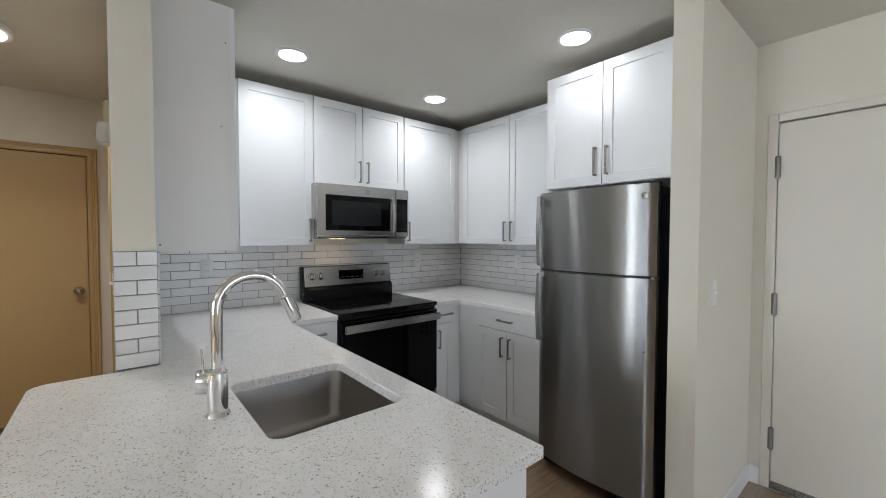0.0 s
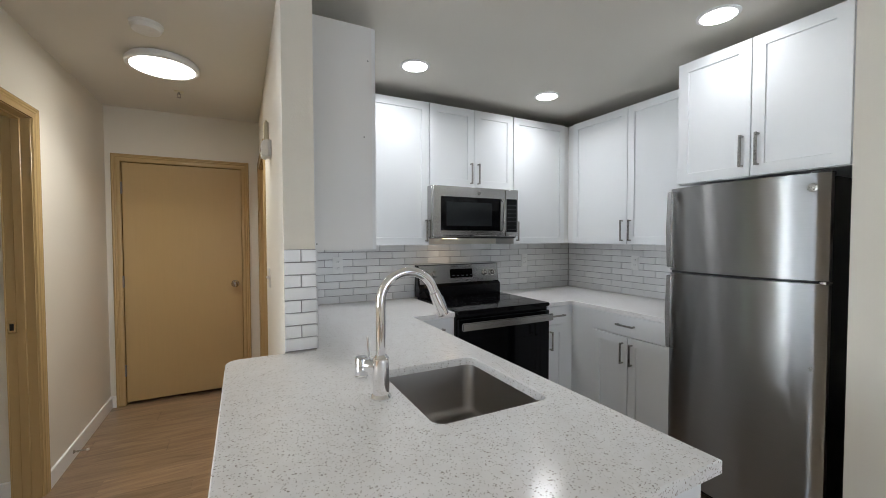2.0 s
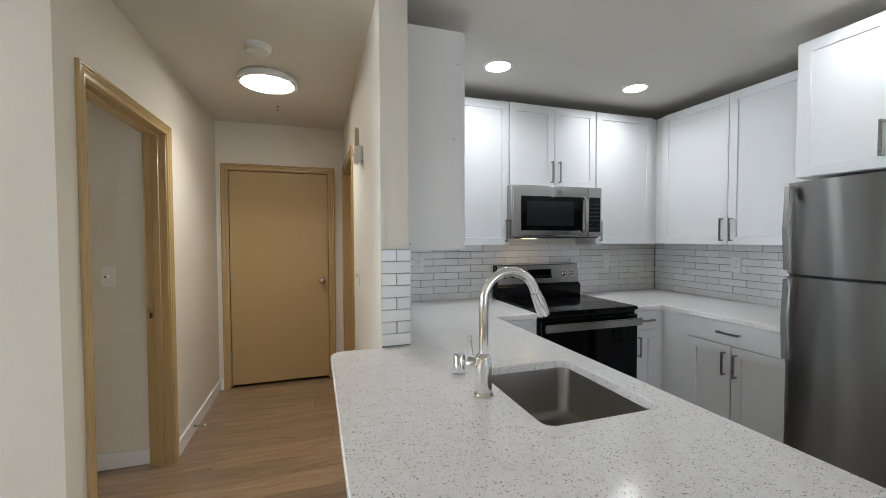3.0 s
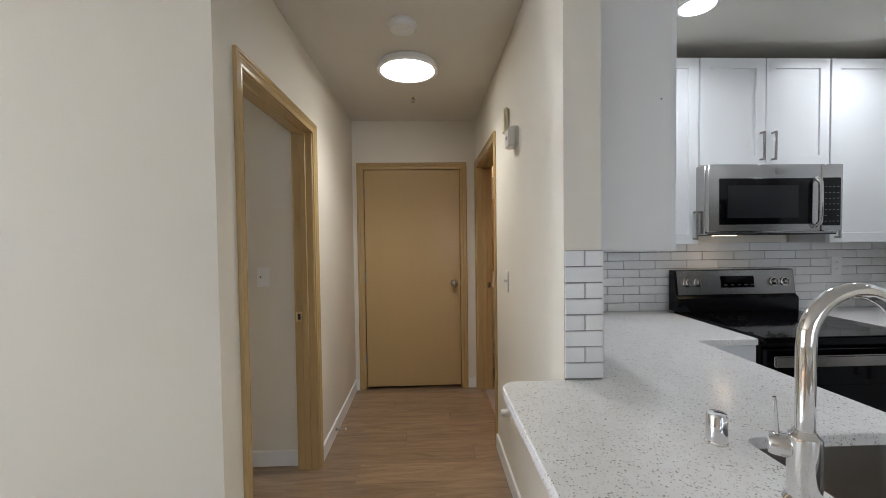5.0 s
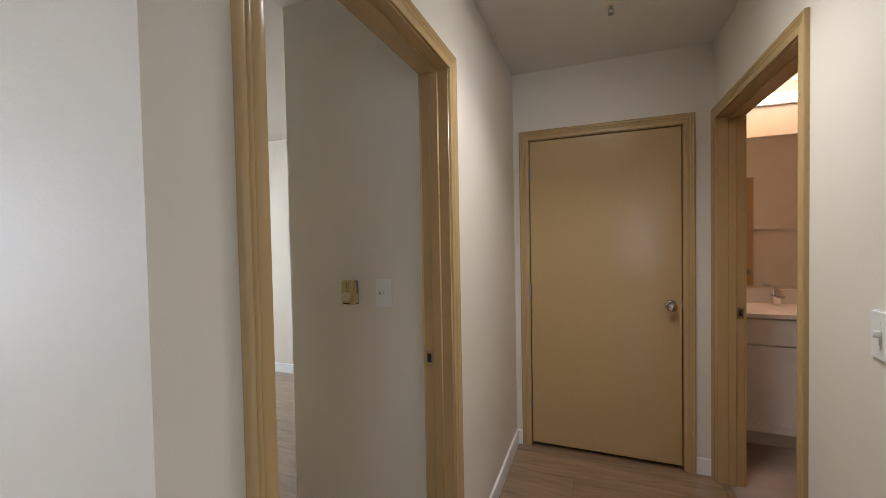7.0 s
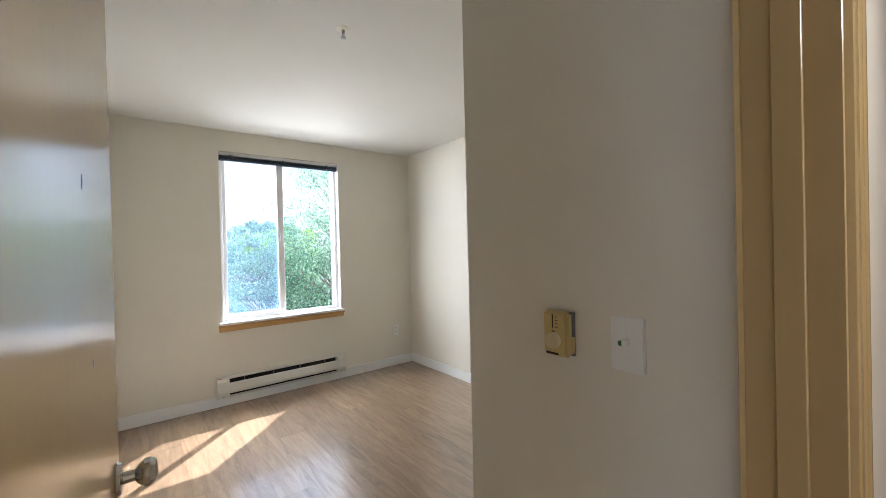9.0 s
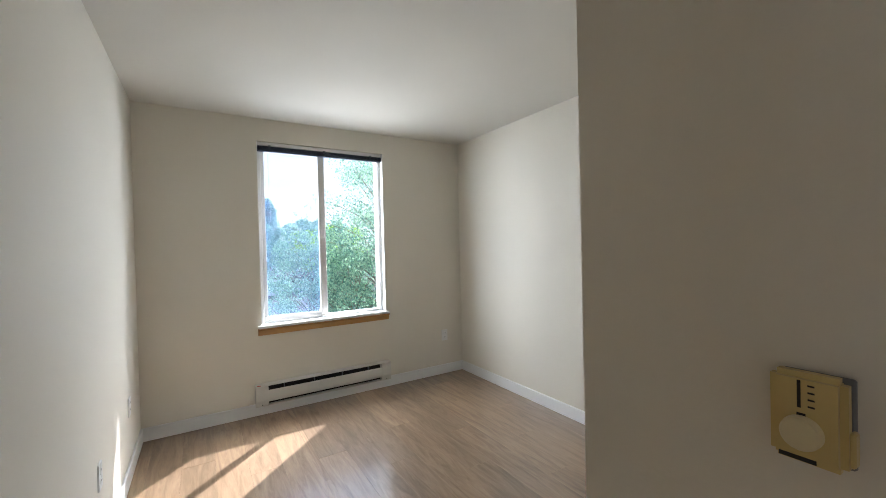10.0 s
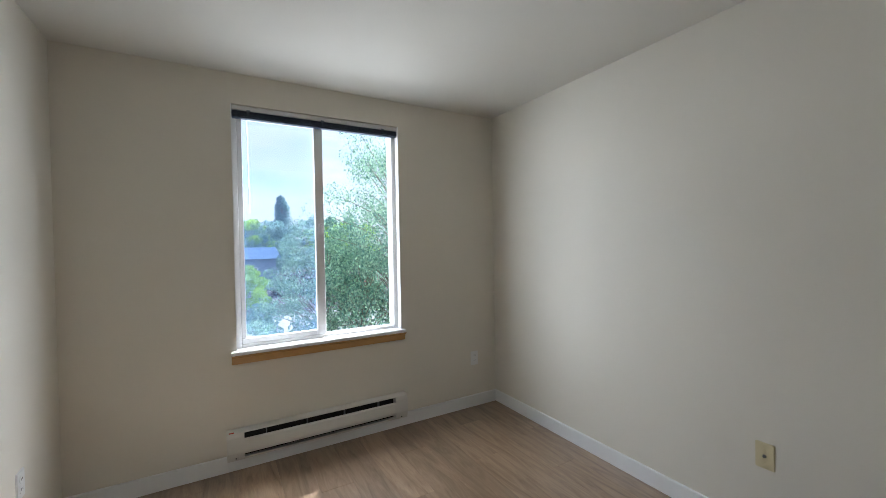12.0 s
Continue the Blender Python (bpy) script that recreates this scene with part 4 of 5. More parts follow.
# bedroom doorway and its open door
door_frame("door_frame_2", "x", 1, X_HB, X_HL, BD0, BD1, DH - 0.005, M_TAN, "tan painted wood frame of the bedroom doorway", stop=(-1.199, -1.164))
st = thing("strike_plate", (-1.219, BD1, 0.928), "small chrome strike plate on the bedroom door jamb", "strike plate")
block("plate", (-1.236, -1.203, BD1 - 0.002, BD1 - 0.0002, 0.898, 0.958), M_CHROME, st, 0.0005)
block("latch_hole", (-1.228, -1.212, BD1 - 0.0026, BD1 - 0.0019, 0.911, 0.945), M_DARK, st)
for z in (0.29, 1.03, 1.80):
    hp = thing("hinge_leaf", (-1.218, BD0, z), "satin steel hinge leaf on the bedroom door jamb", "hinge", "jamb hinges")
    block("leaf", (-1.237, -1.202, BD0 + 0.0002, BD0 + 0.0025, z - 0.045, z + 0.045), M_NICKEL, hp, 0.0006)
    for dz in (-0.03, 0.0, 0.03):
        bm = bmesh.new()
        cyl(bm, (-1.217, BD0 + 0.0024, z + dz), (-1.217, BD0 + 0.0032, z + dz), 0.004, 0.0035, 10)
        part("screw", bm, M_GREY, hp)
bd = thing("bedroom_door", (0, 0, 0), "open flush tan painted bedroom door with scuffs and a satin knob", "door")
block("slab", (0.0, 0.864, -0.036, 0.0, 0.012, DH - 0.009), M_TAN, bd, 0.0015)
knob(bd, (0.864 - 0.062, -0.036, 0.928), (0, -1, 0))
knob(bd, (0.864 - 0.062, 0.0, 0.928), (0, 1, 0))
block("latch_plate", (0.8635, 0.8648, -0.030, -0.006, 0.898, 0.958), M_NICKEL, bd)
for z in (0.29, 1.03, 1.80):
    hinge(bd, (-0.004, 0.004, z))
for y, z, s in ((0.55, 1.47, 0.012), (0.60, 1.20, 0.007), (0.74, 1.03, 0.005)):
    block("scuff", (y, y + s * 0.6, -0.0364, -0.0359, z, z + s * 1.8), M_GREY, bd)
bd.matrix_world = pose(-1.262, BD0 + 0.002, 0, 0, 0, 176.2)

# bathroom doorway
door_frame("door_frame_3", "x", -1, 0.0, X_PR, BA0, BA1, DH - 0.005, M_TAN, "tan painted wood frame of the bathroom doorway", stop=(0.05, 0.085))
st = thing("strike_plate", (0.1, BA1, 0.955), "dark metal strike plate on the bathroom door jamb", "strike plate")
block("plate", (0.088, 0.118, BA1 - 0.002, BA1 - 0.0002, 0.925, 0.985), M_NICKEL, st, 0.0005)
block("latch_hole", (0.097, 0.110, BA1 - 0.0026, BA1 - 0.0019, 0.940, 0.970), M_DARK, st)
ba = thing("bathroom_door", (0, 0, 0), "open flush tan painted bathroom door", "door")
block("slab", (0.0, 0.90, 0.0, 0.036, 0.012, DH - 0.009), M_TAN, ba, 0.0015)
knob(ba, (0.84, 0.036, 0.955), (0, 1, 0))
ba.matrix_world = pose(0.135, BA0 - 0.03, 0, 0, 0, -1.5)

# entry door, closed, in a steel frame
ef = tagged(new("door_frame_4"), "cream painted steel frame of the entry door", "door frame", "", "structure")
for b in ((X_EN - 0.012, X_EN + 0.10, ED1, ED1 + 0.045, 0, DH + 0.045), (X_EN - 0.012, X_EN + 0.10, ED0 - 0.045, ED0, 0, DH + 0.045), (X_EN - 0.012, X_EN + 0.10, ED0, ED1, DH, DH + 0.045)):
    block("frame_member", b, M_ENTRY, ef, 0.003)
de = tagged(new("door_2"), "closed plain cream entry door with three steel hinges", "door", "", "structure")
block("slab", (X_EN - 0.006, X_EN + 0.040, ED0 + 0.003, ED1 - 0.003, 0.016, DH - 0.008), M_ENTRY, de, 0.002)
for z in (0.285, 1.03, 1.775):
    hinge(de, (X_EN - 0.014, ED1 - 0.002, z), M_HINGE, 0.115, 0.013)
block("door_sweep", (X_EN - 0.012, X_EN - 0.006, ED0 + 0.005, ED1 - 0.006, 0.014, 0.046), M_NICKEL, de, 0.001, "metal door sweep")
setting("threshold", (X_EN - 0.03, X_EN + 0.12, ED0, ED1, 0.0, 0.012), M_NICKEL, "low aluminium threshold under the entry door", 0.003, "threshold")
# black sheet painting the shade in the gaps round the entry door
setting("shade_sheet_entry", (X_EN + 0.11, X_EN + 0.118, ED0, ED1, 0.012, DH), M_DARK, "near-black sheet standing for shade behind the entry door", 0, "wall")

# ---------------------------------------------------------------- baseboards
BH, BT = 0.095, 0.013


def baseboard(name, runs):
    bm = bmesh.new()
    for ax, wall, s, a, b in runs:
        w0, w1 = wall, wall + s * BT
        prof = [(w0, 0.0), (w1, 0.0), (w1, BH - 0.004), (w1 - s * 0.003, BH), (w0, BH)]
        if ax == "x":      # wall whose normal is x; runs along y
            prism(bm, [(p, z) for p, z in prof], "y", a, b)
        else:              # wall whose normal is y; runs along x
            prism(bm, [(p, z) for p, z in prof], "x", a, b)
    return tagged(part(name, bm, M_TRIM), "white painted wood baseboard", "baseboard", "", "structure")


CW = 0.061
baseboard("baseboard_hall", [("x", X_HL, 1, BD1 + CW, Y_END - BT), ("x", X_HL, 1, Y_HC, BD0 - CW), ("y", Y_END, -1, X_HL, HD0 - CW), ("y", Y_END, -1, HD1 + CW, 0.0), ("x", 0.0, -1, 1.10, BA0 - CW), ("y", 1.10, -1, -BT, X_PR)])
baseboard("baseboard_living", [("y", Y_HC, -1, X_W, X_HL + BT), ("x", X_W, 1, Y_S, Y_HC - BT), ("y", Y_S, 1, X_W, X_EN), ("x", X_EN, -1, Y_S, ED0 - 0.046), ("x", X_EN, -1, ED1 + 0.046, Y_EN - BT), ("y", Y_EN, -1, 1.90 - BT, X_EN), ("x", 1.90, -1, Y_EN, 1.209)])
baseboard("baseboard_bedroom", [("x", X_WIN, 1, Y_BL + BT, Y_BR - BT), ("y", Y_BL, 1, X_WIN, -1.257), ("y", Y_BR, -1, X_WIN, X_TH), ("x", X_TH, -1, Y_TH - BT, Y_BR - BT), ("y", Y_TH, -1, X_TH, -1.257)])
baseboard("baseboard_bathroom", [("x", X_PR, 1, BA1 + CW, 5.1)])


# ---------------------------------------------------------------- ceiling fixtures
def downlight(x, y, watts):
    d = thing("recessed_light", (x, y, H), "round recessed ceiling light with a white trim, switched on", "ceiling light", "kitchen ceiling lights")
    bm = bmesh.new()
    lathe(bm, (x, y, H), (0, 0, -1), [(0.092, 0), (0.092, 0.003), (0.078, 0.008), (0.074, 0.006)], 40)
    part("trim_ring", bm, M_TRIM, d, "", 30)
    bm = bmesh.new()
    lathe(bm, (x, y, H - 0.006), (0, 0, -1), [(0.073, 0), (0.073, 0.003), (0.05, 0.0035)], 32)
    part("lens", bm, M_LED, d, "glowing white lens")
    area_lamp("downlight_beam", look((x, y, H - 0.012), (x, y, 0)), 0.14, watts, (1.0, 0.985, 0.96), "DISK", None, 152)


KITCHEN_W, HALL_W, BATH_W, BED_W, LIVING_W, SOUTH_W = 1.10, 2.25, 1.75, 0.52, 16.0, 7.5
for p in ((0.82, 2.86, KITCHEN_W), (1.91, 2.89, KITCHEN_W), (1.90, 1.69, KITCHEN_W * 0.42)):
    downlight(*p)

hl = thing("flush_ceiling_light", (-0.558, 3.49, H), "round white flush LED ceiling light, switched on, in the hallway", "ceiling light")
bm = bmesh.new()
lathe(bm, (-0.558, 3.49, H), (0, 0, -1), [(0.170, 0), (0.172, 0.018), (0.186, 0.020), (0.188, 0.024), (0.187, 0.042), (0.181, 0.047), (0.166, 0.045)], 56)
part("rim", bm, M_TRIM, hl, "", 30)
bm = bmesh.new()
lathe(bm, (-0.558, 3.49, H - 0.044), (0, 0, -1), [(0.165, 0), (0.160, 0.003), (0.10, 0.006), (0.02, 0.007)], 48)
part("diffuser", bm, M_LEDHALL, hl, "glowing opal diffuser", 30)
area_lamp("hall_light_beam", look((-0.558, 3.49, H - 0.055), (-0.558, 3.48, 0)), 0.30, HALL_W, (1.0, 0.935, 0.84), "DISK", None, 122)

sm = thing("smoke_alarm", (-0.56, 3.032, H), "round white smoke alarm on the hallway ceiling", "smoke alarm")
bm = bmesh.new()
lathe(bm, (-0.56, 3.032, H), (0, 0, -1), [(0.072, 0), (0.072, 0.010), (0.066, 0.014), (0.066, 0.022), (0.060, 0.034), (0.03, 0.038)], 36)
part("cover", bm, M_WHITEPL, sm, "", 30)
bm = bmesh.new()
lathe(bm, (-0.54, 3.012, H - 0.038), (0, 0, -1), [(0.008, 0), (0.008, 0.002), (0.004, 0.003)], 12)
part("test_button", bm, M_WHITEPL, sm)


def sprinkler(x, y, label):
    s = thing("fire_sprinkler", (x, y, H), label, "sprinkler", "fire sprinklers")
    bm = bmesh.new()
    lathe(bm, (x, y, H), (0, 0, -1), [(0.032, 0), (0.032, 0.002), (0.020, 0.005), (0.011, 0.006)], 24)
    part("escutcheon", bm, M_CREAMPL, s, "", 30)
    bm = bmesh.new()
    lathe(bm, (x, y, H - 0.004), (0, 0, -1), [(0.008, 0), (0.008, 0.014), (0.005, 0.018)], 12)
    for s_ in (-1, 1):
        tube(bm, [(x + s_ * 0.007, y, H - 0.014), (x + s_ * 0.011, y, H - 0.028), (x + s_ * 0.003, y, H - 0.042)], 0.002, 6)
    part("body", bm, M_NICKEL, s, "", 40)
    bm = bmesh.new()
    lathe(bm, (x, y, H - 0.042), (0, 0, -1), [(0.014, 0), (0.014, 0.0015), (0.004, 0.002)], 14)
    part("deflector", bm, M_NICKEL, s)


sprinkler(-0.545, 4.04, "small pendent fire sprinkler on the hallway ceiling")
sprinkler(-2.86, 3.50, "small pendent fire sprinkler on the bedroom ceiling")

# hallway wall: door chime and strobe
ch = thing("door_chime", (0, 3.203, 2.02), "slim cream plastic door chime high on the hallway wall", "door chime")
bm = bmesh.new()
box(bm, -0.026, 0.0, 3.165, 3.240, 1.955, 2.090, 0.008, 2)
part("case", bm, M_CREAMPL, ch, "", 40)
for z in (1.980, 2.030, 2.070):
    block("slot", (-0.0268, -0.0258, 3.177, 3.228, z, z + 0.006), M_IVORY, ch)
stb = thing("carbon_monoxide_alarm", (0, 3.01, 1.90), "white boxy plastic carbon monoxide alarm on the hallway wall", "alarm")
bm = bmesh.new()
box(bm, -0.014, 0.0, 2.955, 3.062, 1.836, 1.932, 0.004, 2)
bk = part("back_plate", bm, M_WHITEPL, stb, "", 40)
bm = bmesh.new()
prism(bm, [(-0.015, 1.834), (-0.044, 1.836), (-0.052, 1.862), (-0.047, 1.922), (-0.015, 1.933)], "y", 2.955, 3.062)
bmesh.ops.bevel(bm, geom=bm.edges[:], offset=0.004, segments=2, affect="EDGES")
cs = part("case", bm, M_WHITEPL, stb, "", 35)
bm = bmesh.new()
lathe(bm, (-0.0490, 3.000, 1.878), (-1, 0, 0), [(0.010, 0), (0.010, 0.003), (0.008, 0.004)], 16)
part("button", bm, M_GREY, cs, "dark round test button")
for k in range(3):
    block("grille", (-0.0482, -0.0465, 2.985 + k * 0.024, 2.999 + k * 0.024, 1.904, 1.908), M_GREY, cs)

# spring door stop on the baseboard
ds = thing("door_stop", (X_HL + BT, 3.80, 0.05), "spring door stop with a white tip on the baseboard", "door stop")
bm = bmesh.new()
lathe(bm, (X_HL + BT, 3.80, 0.05), (1, 0, 0), [(0.012, 0), (0.010, 0.006), (0.005, 0.010), (0.0045, 0.062), (0.004, 0.064)], 14)
part("spring", bm, M_NICKEL, ds, "", 40)
bm = bmesh.new()
lathe(bm, (X_HL + BT + 0.064, 3.80, 0.05), (1, 0, 0), [(0.007, 0), (0.008, 0.004), (0.007, 0.012)], 12)
part("tip", bm, M_WHITEPL, ds, "white rubber tip", 40)

# ---------------------------------------------------------------- bedroom
th = thing("thermostat", (-1.6080, Y_TH, 1.1630), "ivory dial thermostat on the bedroom wall, cover slightly askew", "thermostat")
block("base", (-1.6370, -1.5725, Y_TH - 0.008, Y_TH, 1.1120, 1.2140), M_GREY, th, 0.002, "dark grey mounting base")
cov = block("cover", (-1.6440, -1.5750, Y_TH - 0.030, Y_TH - 0.006, 1.1100, 1.2160), M_AGED, th, 0.007, "yellowed cover with a scale slot", 2)
block("side_cover", (-1.5760, -1.5700, Y_TH - 0.022, Y_TH - 0.006, 1.1200, 1.1580), M_AGED, th, 0.002)
bm = bmesh.new()
lathe(bm, (-1.6120, Y_TH - 0.030, 1.1480), (0, -1, 0), [(0.0195, 0), (0.019, 0.009), (0.017, 0.0115), (0.010, 0.0125)], 32)
part("dial", bm, M_IVORY, cov, "round ivory dial", 35)
block("scale_slot", (-1.6165, -1.6132, Y_TH - 0.0306, Y_TH - 0.0298, 1.1760, 1.2080), M_DARK, cov)
block("pointer_slot", (-1.6170, -1.6090, Y_TH - 0.0306, Y_TH - 0.0298, 1.1650, 1.1700), M_DARK, cov)
block("vent_slot", (-1.6340, -1.6000, Y_TH - 0.0306, Y_TH - 0.0298, 1.1140, 1.1190), M_DARK, cov)
for k in range(4):
    block("mark", (-1.6070, -1.6010, Y_TH - 0.0305, Y_TH - 0.0298, 1.1780 + k * 0.008, 1.1800 + k * 0.008), M_DARK, cov)
sw = plate("switch", pose(-1.4495, Y_TH, 1.163), label="white toggle light switch with a green dot beside the thermostat", grp="switches")
gd = bmesh.new()
lathe(gd, (-1.463, Y_TH - 0.0062, 1.163), (0, -1, 0), [(0.006, 0), (0.006, 0.001), (0.004, 0.0012)], 14)
tagged(part("sticker", gd, M_GREEN), "small round dark green sticker on the switch plate", "sticker")

plate("outlet", pose(X_WIN, 5.04, 0.405, 0, 0, 90), label="white duplex outlet under the bedroom window wall", grp="outlets")
plate("jack", pose(-3.046, Y_BR, 0.415), M_IVORY, "ivory cable jack plate on the bedroom side wall", "jacks")
plate("outlet", pose(-2.545, Y_BR, 0.412), label="white duplex outlet on the bedroom side wall", grp="outlets")
plate("outlet", pose(-4.52, Y_BL, 0.42, 0, 0, 180), label="white duplex outlet on the bedroom wall near the window", grp="outlets")
plate("outlet", pose(-3.69, Y_BL, 0.40, 0, 0, 180), label="white duplex outlet on the bedroom wall by the door", grp="outlets")

# ---- window
win = tagged(new("window_1"), "white vinyl sliding window with a raised blind and honey wood sill", "window", "", "structure")
GX = X_WIN - 0.095
block("reveal", (X_WIN - 0.06, X_WIN + 0.0, WY0 - 0.0, WY0 + 0.004, WZ0, WZ1), M_TRIM, win)
block("reveal", (X_WIN - 0.06, X_WIN + 0.0, WY1 - 0.004, WY1, WZ0, WZ1), M_TRIM, win)
F0, F1 = X_WIN - 0.135, X_WIN - 0.062
for b in ((F0, F1, WY0, WY0 + 0.034, WZ0, WZ1), (F0, F1, WY1 - 0.034, WY1, WZ0, WZ1), (F0, F1, WY0 + 0.034, WY1 - 0.034, WZ1 - 0.034, WZ1), (F0, F1, WY0 + 0.034, WY1 - 0.034, WZ0, WZ0 + 0.022)):
    block("window_frame", b, M_VINYL, win, 0.003)
MU = 3.800
sash = block("sash", (F0 + 0.035, F1 - 0.006, MU - 0.03, MU + 0.03, WZ0 + 0.022, WZ1 - 0.034), M_VINYL, win, 0.003)
block("sash_rail", (F0 + 0.035, F1 - 0.006, WY0 + 0.034, MU - 0.03, WZ0 + 0.022, WZ0 + 0.058), M_VINYL, win, 0.003)
block("sash_rail", (F0 + 0.035, F1 - 0.006, WY0 + 0.034, MU - 0.03, WZ1 - 0.07, WZ1 - 0.034), M_VINYL, win, 0.003)
block("sash_stile", (F0 + 0.035, F1 - 0.006, WY0 + 0.034, WY0 + 0.062, WZ0 + 0.058, WZ1 - 0.07), M_VINYL, win, 0.003)
block("latch", (F1 - 0.007, F1 + 0.010, MU - 0.010, MU + 0.012, 1.46, 1.53), M_VINYL, win, 0.003)
for nm, y0, y1, x, z0, z1 in (("pane", WY0 + 0.060, MU - 0.028, F1 - 0.025, WZ0 + 0.056, WZ1 - 0.068), ("pane", MU + 0.005, WY1 - 0.032, F0 + 0.018, WZ0 + 0.020, WZ1 - 0.032)):
    g = block(nm, (x, x + 0.004, y0, y1, z0, z1), M_GLASS, win)
    g.visible_shadow = False
sc = block("insect_screen", (F0 - 0.004, F0 - 0.003, WY0 + 0.034, MU, WZ0 + 0.022, WZ1 - 0.034), screen_material(), win, 0.0, "fine insect mesh tinted blue for the haze over the view")
bm = bmesh.new()
box(bm, X_WIN - 0.075, X_WIN + 0.045, WY0 - 0.03, WY1 + 0.02, WZ0 - 0.020, WZ0 + 0.002, 0.004, 2)
stool = part("window_sill", bm, M_TRIM, win, "white painted window stool", 40)
bm = bmesh.new()
prism(bm, [(X_WIN, 0.655), (X_WIN + 0.012, 0.655), (X_WIN + 0.020, 0.680), (X_WIN + 0.024, 0.698), (X_WIN + 0.042, 0.706), (X_WIN + 0.046, 0.7145), (X_WIN, 0.7145)], "y", WY0 - 0.028, WY1 + 0.020)
part("apron", bm, M_SILL, win, "honey-coloured wood moulding under the sill")
# ---- blind, pulled up
bl = thing("window_blind", (X_WIN - 0.04, (WY0 + WY1) / 2, 2.2), "dark blue-grey slatted blind gathered at the top of the window", "blind")
M_BLIND = paint("slate_blind", (0.035, 0.05, 0.085), 0.4, 0.08, 60, 0.0)
M_CLIP = paint("clear_grey_plastic", (0.20, 0.22, 0.25), 0.15, 0.03, 60, 0.0)
M_HEADRAIL = paint("headrail_grey", (0.66, 0.66, 0.64), 0.4, 0.03, 60, 0.0)
block("head_rail", (X_WIN - 0.050, X_WIN - 0.012, WY0 + 0.006, WY1 - 0.006, WZ1 - 0.032, WZ1 - 0.003), M_HEADRAIL, bl, 0.002)
for k in range(9):
    bm = bmesh.new()
    z = WZ1 - 0.036 - k * 0.0034
    prism(bm, [(X_WIN - 0.056, z - 0.0005), (X_WIN - 0.033, z + 0.0016), (X_WIN - 0.008, z - 0.0005), (X_WIN - 0.008, z - 0.002), (X_WIN - 0.033, z), (X_WIN - 0.056, z - 0.002)], "y", WY0 + 0.008, WY1 - 0.008)
    part("slat", bm, M_BLIND, bl)
block("bottom_rail", (X_WIN - 0.050, X_WIN - 0.012, WY0 + 0.008, WY1 - 0.008, WZ1 - 0.078, WZ1 - 0.068), M_BLIND, bl, 0.003)
for y in (WY0 + 0.10, (WY0 + WY1) / 2, WY1 - 0.12):
    bm = bmesh.new()
    box(bm, X_WIN - 0.012, X_WIN - 0.008, y - 0.011, y + 0.011, WZ1 - 0.046, WZ1 - 0.026, 0.0015)
    box(bm, X_WIN - 0.0115, X_WIN - 0.009, y - 0.004, y + 0.004, WZ1 - 0.070, WZ1 - 0.046)
    part("cord_clip", bm, M_CLIP, bl, "clear grey plastic clip", 40)
bm = bmesh.new()
tube(bm, [(X_WIN - 0.028, WY0 + 0.088, WZ1 - 0.05), (X_WIN - 0.028, WY0 + 0.092, 1.9), (X_WIN - 0.028, WY0 + 0.095, 1.60)], 0.0035, 8)
part("wand", bm, M_GLASS, bl, "clear plastic tilt wand")

# ---- baseboard heater
he = thing("baseboard_heater", (X_WIN + 0.03, 3.79, 0.10), "cream enamelled electric baseboard heater under the window", "heater")
HY0, HY1, HZ0, HZ1 = 3.195, 4.382, 0.080, 0.258
hx = X_WIN + BT
bm = bmesh.new()
box(bm, X_WIN, hx, HY0, HY1, HZ0, HZ1 - 0.002)
part("back", bm, M_HEATER, he)
# near-black block: the shade inside the heater's slots as colour
block("slot_shade", (hx, hx + 0.012, HY0 + 0.05, HY1 - 0.05, HZ0 + 0.012, HZ1 - 0.014), M_DARK, he)
bm = bmesh.new()
prism(bm, [(hx, HZ1 - 0.006), (hx, HZ1), (hx + 0.040, HZ1), (hx + 0.058, HZ1 - 0.006), (hx + 0.056, HZ1 - 0.010), (hx + 0.038, HZ1 - 0.004)], "y", HY0, HY1)
part("top", bm, M_HEATER, he)
bm = bmesh.new()
prism(bm, [(hx + 0.050, HZ0 + 0.040), (hx + 0.056, HZ0 + 0.040), (hx + 0.062, HZ0 + 0.060), (hx + 0.060, HZ1 - 0.056), (hx + 0.050, HZ1 - 0.046), (hx + 0.046, HZ1 - 0.048), (hx + 0.055, HZ1 - 0.060), (hx + 0.057, HZ0 + 0.062)], "y", HY0 + 0.09, HY1 - 0.09)
part("front_panel", bm, M_HEATER, he)
bm = bmesh.new()
prism(bm, [(hx, HZ0), (hx + 0.048, HZ0 + 0.004), (hx + 0.056, HZ0 + 0.018), (hx + 0.052, HZ0 + 0.020), (hx + 0.045, HZ0 + 0.009), (hx, HZ0 + 0.005)], "y", HY0 + 0.09, HY1 - 0.09)
part("bottom_lip", bm, M_HEATER, he)
for y0, y1 in ((HY0 + 0.001, HY0 + 0.095), (HY1 - 0.095, HY1 - 0.001)):
    bm = bmesh.new()
    prism(bm, [(hx, HZ0 + 0.001), (hx + 0.050, HZ0 + 0.004), (hx + 0.064, HZ0 + 0.055), (hx + 0.064, HZ1 - 0.030), (hx + 0.057, HZ1 - 0.007), (hx, HZ1 - 0.007)], "y", y0, y1)
    ec = part("end_cap", bm, M_HEATER, he)
    bm = bmesh.new()
    cyl(bm, (hx + 0.050, (y0 + y1) / 2, HZ0 + 0.020), (hx + 0.058, (y0 + y1) / 2, HZ0 + 0.019), 0.004, 0.004, 8)
    part("screw", bm, M_DARK, ec)
